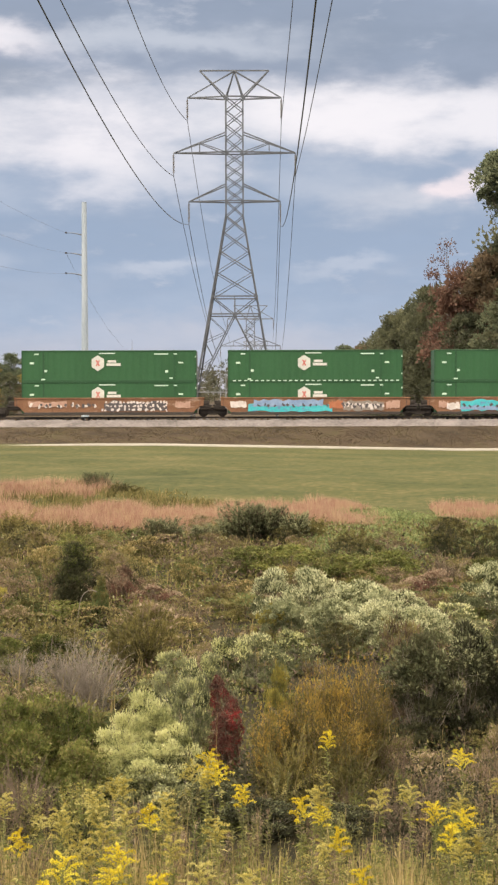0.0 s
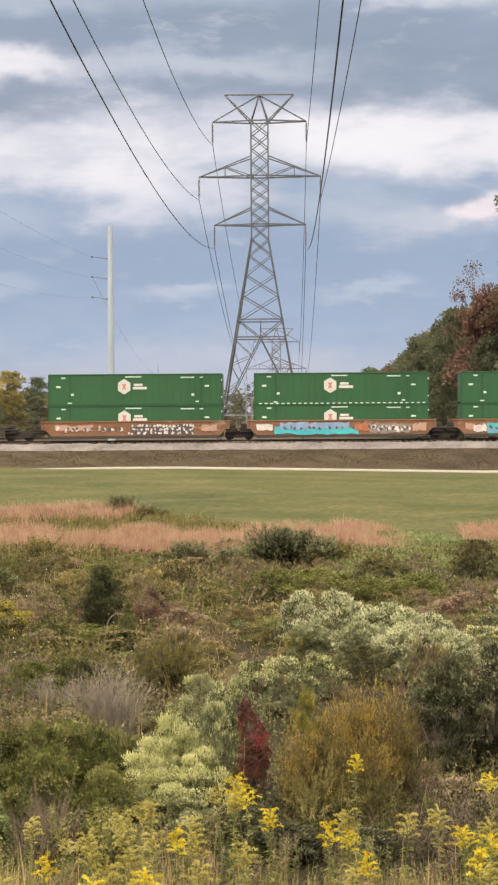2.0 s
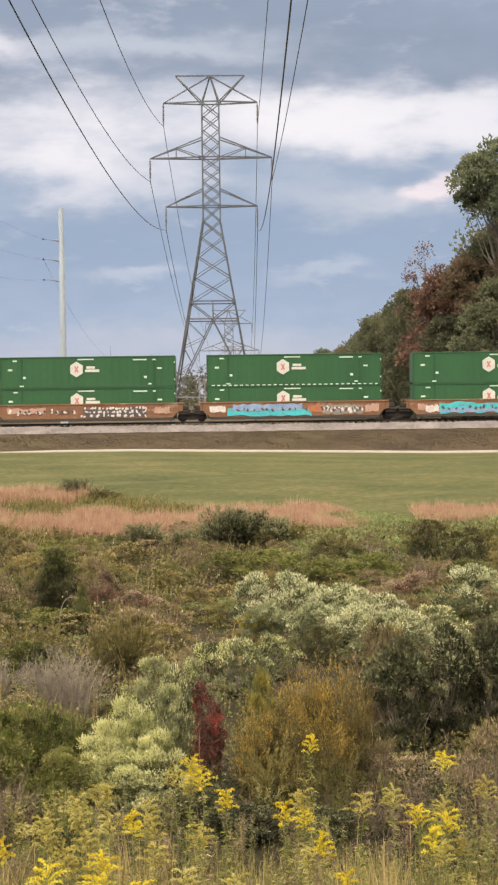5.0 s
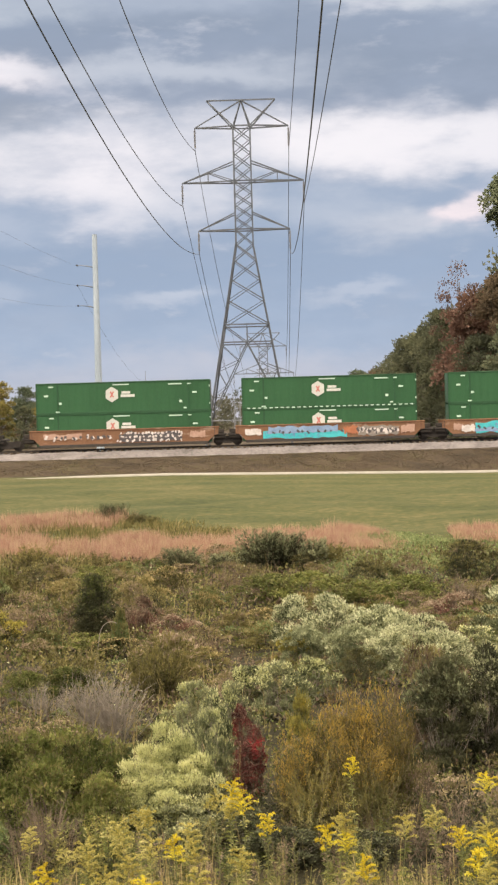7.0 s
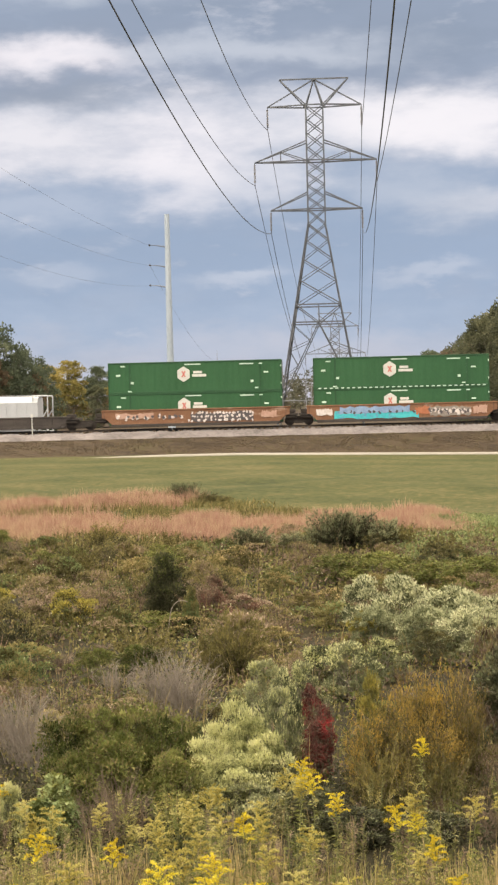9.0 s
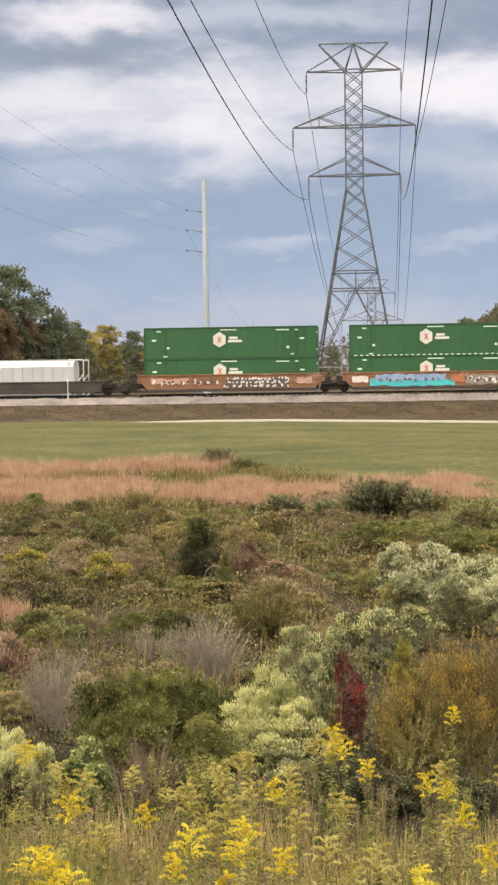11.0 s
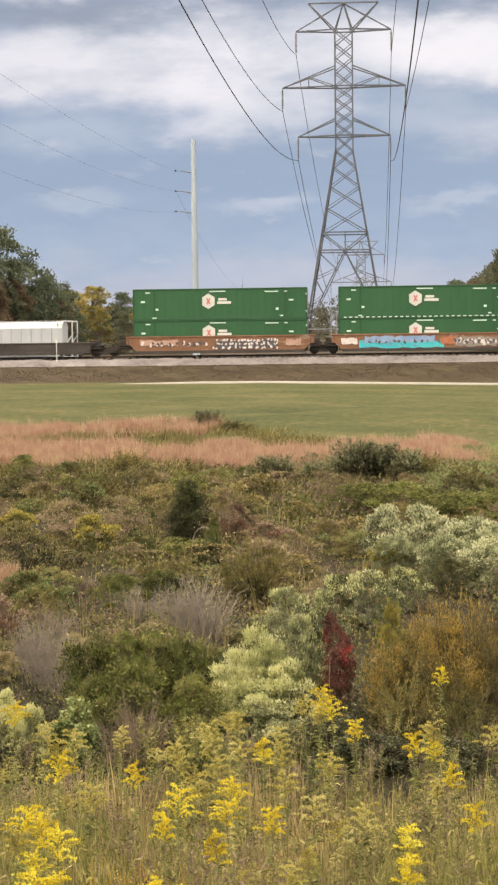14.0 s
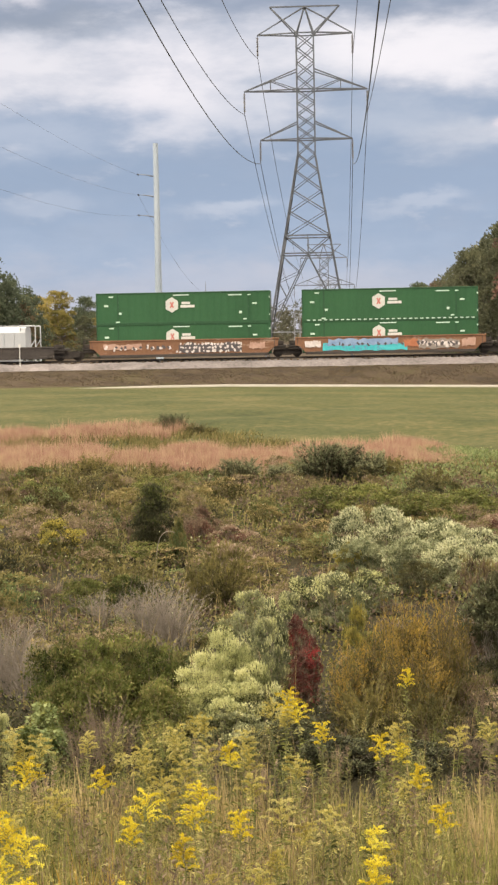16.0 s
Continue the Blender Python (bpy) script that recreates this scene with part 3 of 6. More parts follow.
def bogie_parts(parent, x):
    """A two-axle bogie under the joint between two wells."""
    z = RAIL_Z
    for s in (-1, 1):
        bm = bmesh.new()
        y = TRACK_Y + s * 0.98
        vs = [(-1.15, 0.34), (-1.15, 0.62), (-0.65, 0.74), (-0.35, 0.86), (0.35, 0.86), (0.65, 0.74), (1.15, 0.62), (1.15, 0.34), (0.55, 0.30), (0.3, 0.18), (-0.3, 0.18), (-0.55, 0.30)]
        a = [bm.verts.new((x + p, y - 0.07, z + q)) for p, q in vs]
        b = [bm.verts.new((x + p, y + 0.07, z + q)) for p, q in vs]
        bm.faces.new(a)
        bm.faces.new(b[::-1])
        for i in range(len(vs)):
            j = (i + 1) % len(vs)
            bm.faces.new((a[j], a[i], b[i], b[j]))
        for q in (-0.18, 0.0, 0.18):
            cyl_bm(bm, (x + q, y - s * 0.0, z + 0.30), (x + q, y, z + 0.68), 0.075, seg=8)
        fr = part("bogie_frame", bm, M["wheel"], parent)
        for k in (-0.88, 0.88):
            o = hang("wheel", WHEEL, fr)
            o.location = (x + k, TRACK_Y + s * 0.75, z + 0.455)
            if s > 0:
                o.rotation_euler = (0, 0, math.pi)


def well_car(x0, x1, mat, label, top=1.80):
    """One well of an articulated container car between two shared bogies."""
    car = thing("well_car", label, "rail car", group="train well cars")
    z = RAIL_Z
    yn, yf = TRACK_Y - 1.45, TRACK_Y + 1.45
    xa, xb = x0 - 0.15, x1 + 0.15
    for y, s in ((yn, -1), (yf, 1)):
        bm = bmesh.new()
        prof = [(xa - 0.5, top - 0.08), (xa - 0.5, 1.06), (xa - 0.1, 0.98), (xa + 0.5, 0.36), (xb - 0.5, 0.36), (xb + 0.1, 0.98), (xb + 0.5, 1.06), (xb + 0.5, top - 0.08)]
        a = [bm.verts.new((p, y - 0.04, z + q)) for p, q in prof]
        b = [bm.verts.new((p, y + 0.04, z + q)) for p, q in prof]
        bm.faces.new(a)
        bm.faces.new(b[::-1])
        for i in range(len(prof)):
            j = (i + 1) % len(prof)
            bm.faces.new((a[j], a[i], b[i], b[j]))
        side = part("side_plate", bm, mat, car)
        bm = bmesh.new()
        box_bm(bm, xa - 0.55, y - 0.10, z + top - 0.12, xb + 0.55, y + 0.10, z + top, 0.02)
        part("top_chord", bm, mat, side)
        bm = bmesh.new()
        box_bm(bm, xa + 0.45, y - 0.11, z + 0.20, xb - 0.45, y + 0.11, z + 0.46, 0.02)
        part("bottom_sill", bm, M["welldark"], side)
        for k in range(9):
            xr = xa + 1.2 + k * (xb - xa - 2.4) / 8
            bm = bmesh.new()
            box_bm(bm, xr - 0.05, y + s * 0.04 - 0.045, z + 0.40, xr + 0.05, y + s * 0.04 + 0.045, z + top - 0.12, 0.01)
            part("rib", bm, mat, side)
    bm = bmesh.new()
    box_bm(bm, xa, yn + 0.04, z + 0.30, xb, yf - 0.04, z + 0.36)
    part("well_floor", bm, M["welldark"], car)
    for xe0, xe1 in ((xa - 1.25, xa), (xb, xb + 1.25)):
        bm = bmesh.new()
        box_bm(bm, xe0, yn + 0.05, z + 0.95, xe1, yf - 0.05, z + 1.15, 0.02)
        box_bm(bm, (xe0 + xe1) / 2 - 0.5, TRACK_Y - 0.3, z + 0.70, (xe0 + xe1) / 2 + 0.5, TRACK_Y + 0.3, z + 0.95, 0.02)
        part("end_platform", bm, M["welldark"], car)
        bm = bmesh.new()
        box_bm(bm, (xe0 + xe1) / 2 - 0.42, yn - 0.02, z + 1.15, (xe0 + xe1) / 2 + 0.42, yn + 0.62, z + 1.52, 0.05)
        cyl_bm(bm, ((xe0 + xe1) / 2 - 0.5, yn + 0.25, z + 0.80), ((xe0 + xe1) / 2 + 0.5, yn + 0.25, z + 0.80), 0.16, seg=10)
        part("brake_gear", bm, M["wheel"], car)
        bm = bmesh.new()
        for k in range(2):
            box_bm(bm, xe0 + 0.15 + k * 0.8, yn - 0.06, z + 0.95, xe0 + 0.19 + k * 0.8, yn - 0.02, z + 1.95)
        box_bm(bm, xe0 + 0.15, yn - 0.06, z + 1.91, xe0 + 0.99, yn - 0.02, z + 1.95)
        part("handrail", bm, M["welldark"], car)
    bogie_parts(car, x1 + 1.5)
    return car


def patch(parent, x0, x1, z0, z1, mat, seed, y, label=""):
    """A ragged sprayed patch on a plate."""
    r = random.Random(seed)
    n = 14
    bm = bmesh.new()
    top = [(x0 + (x1 - x0) * i / n, z1 - r.uniform(0, 0.30) * (z1 - z0)) for i in range(n + 1)]
    bot = [(x0 + (x1 - x0) * i / n + r.uniform(-0.08, 0.08), z0 + r.uniform(0, 0.22) * (z1 - z0)) for i in range(n + 1)]
    tv = [bm.verts.new((p, y, q)) for p, q in top]
    bv = [bm.verts.new((p, y, q)) for p, q in bot]
    for i in range(n):
        bm.faces.new((bv[i], bv[i + 1], tv[i + 1], tv[i]))
    g = bmesh.ops.extrude_face_region(bm, geom=bm.faces[:])
    bmesh.ops.translate(bm, verts=[e for e in g["geom"] if isinstance(e, bmesh.types.BMVert)], vec=(0, -0.006, 0))
    return part("painted_patch", bm, mat, parent, label)


def strokes(parent, x0, x1, z0, z1, mat, seed, y, count, size=1.0):
    """Loose sprayed strokes, no lettering."""
    r = random.Random(seed)
    for k in range(count):
        bm = bmesh.new()
        cx, cz = x0 + (x1 - x0) * (k + r.random()) / count, z0 + (z1 - z0) * r.uniform(0.3, 0.7)
        w, h, a = r.uniform(0.14, 0.32) * (0.5 + 0.5 * size), r.uniform(0.25, 0.62) * size, r.uniform(-1.1, 1.1)
        m = Matrix.Translation((cx, y - 0.002 * (k % 3), cz)) @ Matrix.Rotation(a, 4, "Y") @ Matrix.Diagonal((w, 0.008, h, 1))
        bmesh.ops.create_cube(bm, size=1.0, matrix=m)
        part("paint_stroke", bm, mat, parent)


CW, CH, CL = 2.56, 2.90, 16.15


def container(x0, z0, label, dashes=False, half=False):
    """A 16 m freight container with frame, ribbed side panels, doors and markings."""
    c = thing("freight_container", label, "container", (x0, TRACK_Y, z0), group="containers on the train")
    y0 = -CW / 2
    # ribbed shell
    nx = 96
    pts = []
    for i in range(nx + 1):
        xx_ = 0.12 + (CL - 0.24) * i / nx
        dy = 0.022 * (1 if (i // 2) % 2 else -1) * (1 if i % 2 else 1)
        pts.append((xx_, dy))
    for sgn in (-1, 1):
        bm = bmesh.new()
        lo = [bm.verts.new((p, sgn * (CW / 2 - 0.03) - sgn * abs(d) * (1 if d > 0 else 0), 0.16)) for p, d in pts]
        hi = [bm.verts.new((p, sgn * (CW / 2 - 0.03) - sgn * abs(d) * (1 if d > 0 else 0), CH - 0.12)) for p, d in pts]
        for i in range(nx):
            f = (lo[i], lo[i + 1], hi[i + 1], hi[i])
            bm.faces.new(f if sgn < 0 else f[::-1])
        part("side_panel", bm, M["cgreen"], c)
    bm = bmesh.new()
    box_bm(bm, 0.05, y0 + 0.06, CH - 0.10, CL - 0.05, -y0 - 0.06, CH - 0.05)
    part("roof", bm, M["cgreen2"], c)
    bm = bmesh.new()
    box_bm(bm, 0.05, y0 + 0.06, 0.10, CL - 0.05, -y0 - 0.06, 0.16)
    part("floor_frame", bm, M["cgreen2"], c)
    for sgn in (-1, 1):
        for za, zb in ((0.0, 0.17), (CH - 0.13, CH)):
            bm = bmesh.new()
            ya = sgn * CW / 2
            box_bm(bm, 0.0, min(ya, ya - sgn * 0.10), za, CL, max(ya, ya - sgn * 0.10), zb, 0.015)
            part("side_rail", bm, M["cgreen2"], c)
        for xa in (0.0, 1.95, CL - 2.1, CL - 0.15):
            bm = bmesh.new()
            ya = sgn * (CW / 2 + 0.004)
            box_bm(bm, xa, min(ya, ya - sgn * 0.12), 0.02, xa + 0.15, max(ya, ya - sgn * 0.12), CH - 0.02, 0.012)
            part("post", bm, M["cgreen2"], c)
    for xa in (0.02, CL - 0.08):
        bm = bmesh.new()
        box_bm(bm, xa, y0 + 0.1, 0.15, xa + 0.06, -y0 - 0.1, CH - 0.1)
        part("end_wall", bm, M["cgreen2"], c)
    y = y0 + 0.012

    def mark(xm, zm, w, h, mat, name="marking", yo=-0.012):
        bmx = bmesh.new()
        box_bm(bmx, xm - w / 2, y + yo - 0.01, zm - h / 2, xm + w / 2, y + yo + 0.01, zm + h / 2)
        return part(name, bmx, mat, c)
    for xm, zm, w, h in ((1.4, 2.55, 0.42, 0.12), (0.95, 1.72, 0.40, 0.17), (2.25, 1.0, 0.26, 0.20), (7.9, 2.62, 1.5, 0.10), (12.9, 2.55, 1.25, 0.11), (14.2, 2.55, 0.30, 0.10), (14.7, 1.75, 0.42, 0.14),
                         (13.4, 0.95, 0.26, 0.22), (13.8, 0.32, 0.30, 0.12), (2.0, 0.22, 0.36, 0.12)):
        mark(xm, zm, w, h, M["mark"])
    for zm in (2.3, 0.7):
        mark(CL - 0.07, zm, 0.09, 0.16, M["mark"], "end_label", -0.02)
    # six-sided emblem, drawn plain
    bm = bmesh.new()
    hx = [bm.verts.new((7.05 + 0.72 * math.sin(k * math.pi / 3) * 0.92, y - 0.03, 1.72 + 0.72 * math.cos(k * math.pi / 3))) for k in range(6)]
    bm.faces.new(hx)
    g = bmesh.ops.extrude_face_region(bm, geom=bm.faces[:])
    bmesh.ops.translate(bm, verts=[e for e in g["geom"] if isinstance(e, bmesh.types.BMVert)], vec=(0, 0.015, 0))
    em = part("emblem", bm, M["white"], c, "white six-sided emblem with red bars")
    for ang in (-0.5, 0.5):
        bm = bmesh.new()
        bmesh.ops.create_cube(bm, size=1.0, matrix=Matrix.Translation((7.05, y - 0.036 - 0.004 * (ang > 0), 1.72)) @ Matrix.Rotation(ang, 4, "Y") @ Matrix.Diagonal((0.13, 0.01, 0.62, 1)))
        part("emblem_bar", bm, M["logored"], em)
    for xm, zm, w, h in ((8.35, 1.88, 0.80, 0.22), (8.5, 1.58, 1.30, 0.24)):
        mark(xm, zm, w, h, M["white"], "name_bar", -0.022)
    if dashes:
        for k in range(30):
            mark(0.6 + k * 0.52, 0.075, 0.28, 0.09, M["mark"], "reflector", -0.02)
    # door gear at the end
    for yy_ in (-0.8, -0.3, 0.3, 0.8):
        bm = bmesh.new()
        cyl_bm(bm, (CL + 0.02, yy_, 0.2), (CL + 0.02, yy_, CH - 0.2), 0.025, seg=8)
        part("lock_rod", bm, M["steel_far"], c)
    return c


X_FIRST = -21.0
PITCH = 19.05
for i in range(3):
    x0 = X_FIRST + PITCH * i
    car = well_car(x0, x0 + CL, M["wellrust"], "rust-orange well car with sprayed paint, loaded with two green containers")
    y_face = TRACK_Y - 1.45 - 0.045 - 0.04
    zt, zb = RAIL_Z + 1.62, RAIL_Z + 0.45
    if i == 0:
        patch(car, x0 + 7.6, x0 + 13.4, zb + 0.02, zt - 0.05, M["spraydark"], 2, y_face - 0.012, "dark sprayed paint")
        for q in range(3):
            zq = zb + 0.08 + 0.34 * q
            strokes(car, x0 + 7.4 + 0.2 * q, x0 + 13.5, zq, zq + 0.30, M["spraypale"], 3 + 20 * q, y_face - 0.025, 19, 0.45)
        patch(car, x0 + 0.6, x0 + 4.2, zb + 0.42, zt - 0.12, M["spraypink"], 4, y_face - 0.012, "faded pink sprayed paint")
        strokes(car, x0 + 0.5, x0 + 7.2, zb + 0.35, zt - 0.25, M["spraypale"], 5, y_face - 0.025, 11, 0.7)
        strokes(car, x0 + 1.4, x0 + 7.0, zb + 0.35, zt - 0.25, M["spraydark"], 6, y_face - 0.035, 10, 0.6)
        patch(car, x0 + 14.2, x0 + 15.6, zb + 0.3, zt - 0.1, M["spraypink"], 15, y_face - 0.012, "faded pink sprayed paint")
    elif i == 1:
        patch(car, x0 + 0.2, x0 + 1.7, zb + 0.35, zt - 0.1, M["spraypale"], 16, y_face - 0.012, "pale sprayed paint")
        patch(car, x0 + 1.9, x0 + 9.6, zb - 0.05, zt - 0.35, M["turq"], 7, y_face - 0.012, "turquoise sprayed paint")
        patch(car, x0 + 2.4, x0 + 8.8, zt - 0.72, zt + 0.05, M["sprayblue"], 8, y_face - 0.022, "blue-grey sprayed paint")
        strokes(car, x0 + 2.6, x0 + 9.2, zb + 0.35, zt - 0.3, M["spraydark"], 9, y_face - 0.045, 12, 0.6)
        patch(car, x0 + 9.3, x0 + 10.9, zb + 0.25, zt - 0.05, M["sprayred"], 17, y_face - 0.016, "orange-red sprayed paint")
        patch(car, x0 + 10.6, x0 + 14.4, zb + 0.02, zt - 0.05, M["spraygrey"], 18, y_face - 0.024, "grey sprayed paint")
        strokes(car, x0 + 10.6, x0 + 14.4, zb + 0.15, zt - 0.15, M["spraypale"], 10, y_face - 0.036, 16, 0.9)
        strokes(car, x0 + 10.6, x0 + 14.4, zb + 0.15, zt - 0.15, M["spraydark"], 14, y_face - 0.046, 12, 0.7)
        patch(car, x0 + 14.6, x0 + 15.9, zb + 0.2, zt - 0.05, M["spraypink"], 19, y_face - 0.012, "faded pink sprayed paint")
    else:
        patch(car, x0 + 0.4, x0 + 1.3, zb + 0.3, zt - 0.1, M["spraypink"], 26, y_face - 0.012, "faded pink sprayed paint")
        patch(car, x0 + 1.2, x0 + 2.4, zb + 0.1, zt - 0.25, M["spraypale"], 11, y_face - 0.018, "pale sprayed paint")
        patch(car, x0 + 2.4, x0 + 9.4, zb, zt, M["turq"], 12, y_face - 0.012, "turquoise sprayed paint")
        patch(car, x0 + 2.4, x0 + 8.0, zb + 0.1, zt - 0.6, M["sprayblue"], 27, y_face - 0.022, "blue-grey sprayed paint")
        strokes(car, x0 + 2.6, x0 + 9.2, zb + 0.25, zt - 0.3, M["spraydark"], 13, y_face - 0.045, 12, 0.6)
    z1 = RAIL_Z + 0.365
    container(x0, z1, "dark green freight container, lower of a stack in a rail car")
    container(x0, z1 + CH + 0.005, "dark green freight container with pale markings, upper of a stack", dashes=(i == 1))
for i in range(1, 4):
    x0 = X_FIRST - 1.4 - PITCH * i
    well_car(x0, x0 + CL, M["welldark"], "low empty dark steel well car coupled in the train", 1.32)

# ---- parked covered hopper on the siding behind ----
def hopper_car(xr, y, zr):
    h = thing("hopper_car", "pale grey covered hopper car parked on a siding", "rail car", (0, 0, 0))
    L, H = 17.5, 4.75
    prof = [(-0.95, 1.0), (-1.55, 2.1), (-1.58, 4.0), (-1.25, 4.45), (-0.5, H - 0.12), (0.5, H - 0.12), (1.25, 4.45), (1.58, 4.0), (1.55, 2.1), (0.95, 1.0)]
    bm = bmesh.new()
    rings = []
    for xx_, k in ((xr - L, 0.0), (xr - L + 1.9, 1.0), (xr - 1.9, 1.0), (xr, 0.0)):
        ring = []
        for p, q in prof:
            slope = q if k else max(q, 2.6 + 0.0 * q)
            ring.append(bm.verts.new((xx_ if k else (xx_ + (1.0 if xx_ < xr - 5 else -1.0)), y + p, zr + slope)))
        rings.append(ring)
    for a, b in zip(rings, rings[1:]):
        for i in range(len(prof)):
            j = (i + 1) % len(prof)
            bm.faces.new((a[i], a[j], b[j], b[i]))
    bm.faces.new(rings[0][::-1])
    bm.faces.new(rings[-1])
    bmesh.ops.recalc_face_normals(bm, faces=bm.faces[:])
    part("body", bm, M["hopper"], h)
    bm = bmesh.new()
    box_bm(bm, xr - L + 0.6, y - 0.45, zr + H - 0.10, xr - 0.6, y + 0.45, zr + H, 0.02)
    part("roof_walk", bm, M["steel_far"], h)
    for k in range(14):
        bm = bmesh.new()
        xx_ = xr - 2.2 - k * 1.02
        box_bm(bm, xx_, y - 1.64, zr + 2.1, xx_ + 0.09, y - 1.56, zr + 4.05, 0.01)
        part("side_rib", bm, M["hopper"], h)
    for x_e, d in ((xr, -1), (xr - L, 1)):
        for a, b in (((0, 1.1), (0, H - 0.1)), ((d * 1.5, 1.1), (d * 1.5, H - 0.2)), ((0, 1.15), (d * 1.7, 3.2)), ((0, 3.3), (d * 1.4, 1.2)), ((0, H - 0.1), (d * 1.6, H - 0.1))):
            for s in (-1.45, 1.45):
                bm = bmesh.new()
                cyl_bm(bm, (x_e + a[0], y + s, zr + a[1]), (x_e + b[0], y + s, zr + b[1]), 0.065, seg=8)
                part("end_frame_bar", bm, M["hopper"], h)
        bm = bmesh.new()
        box_bm(bm, min(x_e, x_e + d * 2.0), y - 1.4, zr + 0.95, max(x_e, x_e + d * 2.0), y + 1.4, zr + 1.12, 0.02)
        part("end_sill", bm, M["hopper"], h)
        for k in (1.3, 3.0):
            for s in (-0.75, 0.75):
                o = hang("wheel", WHEEL, h)
                o.location = (x_e + d * k, y + s, zr + 0.46)
        bm = bmesh.new()
        box_bm(bm, x_e + min(d * 0.7, d * 3.6), y - 1.05, zr + 0.35, x_e + max(d * 0.7, d * 3.6), y - 0.90, zr + 0.72, 0.03)
        part("bogie_frame", bm, M["wheel"], h)
    for k in range(3):
        bm = bmesh.new()
        xx_ = xr - 4.5 - k * 4.2
        bmesh.ops.create_cone(bm, cap_ends=True, segments=4, radius1=0.5, radius2=1.7, depth=1.1, matrix=Matrix.Translation((xx_, y, zr + 0.85)) @ Matrix.Rotation(math.pi / 4, 4, "Z"))
        part("discharge_chute", bm, M["hopper"], h)


SID_Y, SID_Z = 158.0, 2.62
hopper_car(-28.8, SID_Y, SID_Z)
siding = thing("railway_siding", "rusty siding track behind the main line", "railway track", kind="structure")
for s in (-0.75, 0.75):
    bm = bmesh.new()
    box_bm(bm, -160, SID_Y + s - 0.035, SID_Z - 0.14, 60, SID_Y + s + 0.035, SID_Z, 0.01)
    part("rail", bm, M["rail"], siding)
bm = bmesh.new()
for k in range(3):
    z = 1.9 + 0.2 * k
    box_bm(bm, -165 + 0.0 * k, SID_Y - 2.4 + 0.5 * k, z, 65, SID_Y + 2.4 - 0.5 * k, z + 0.2, 0.05)
part("ballast_shoulder", bm, M["ballast"], siding)

# slim marker post by the line
mp = thing("marker_post", "slim white marker post beside the railway", "post", (-27.85, 143.3, 3.42))
bm = bmesh.new()
cyl_bm(bm, (0, 0, -0.1), (0, 0, 2.1), 0.045, 0.035, 10)
part("post", bm, M["white"], mp)
bm = bmesh.new()
box_bm(bm, -0.11, -0.06, 1.78, 0.11, -0.04, 2.08, 0.01)
part("plate", bm, M["white"], mp)


# ---- transmission towers ----
def strut(parent, name, a, b, w, mat):
    """One angle-section member of the lattice."""
    a, b = Vector(a), Vector(b)
    d = b - a
    bm = bmesh.new()
    h = w / 2
    sec = [(-h, -h), (h, -h), (h, -h + w * 0.35), (-h + w * 0.35, -h + w * 0.35), (-h + w * 0.35, h), (-h, h)]
    q = d.to_track_quat("Z", "Y").to_matrix()
    r0 = [bm.verts.new(a + q @ Vector((p, s, 0))) for p, s in sec]
    r1 = [bm.verts.new(b + q @ Vector((p, s, 0))) for p, s in sec]
    for i in range(6):
        j = (i + 1) % 6
        bm.faces.new((r0[i], r0[j], r1[j], r1[i]))
    bm.faces.new(r0[::-1])
    bm.faces.new(r1)
    return part(name, bm, mat, parent)


INS = {}


def insulator_me(key, length):
    if key not in INS:
        bm = bmesh.new()
        cyl_bm(bm, (0, 0, 0), (0, 0, -length), 0.035, seg=8)
        n = 14
        for k in range(n):
            z = -0.25 - k * (length - 0.5) / n
            cyl_bm(bm, (0, 0, z), (0, 0, z - 0.07), 0.085, 0.13, 10)
        cyl_bm(bm, (0, -0.25, -length), (0, 0.25, -length), 0.05, seg=8)
        INS[key] = bm_mesh("insulator", bm, M["porcelain"])
    return INS[key]


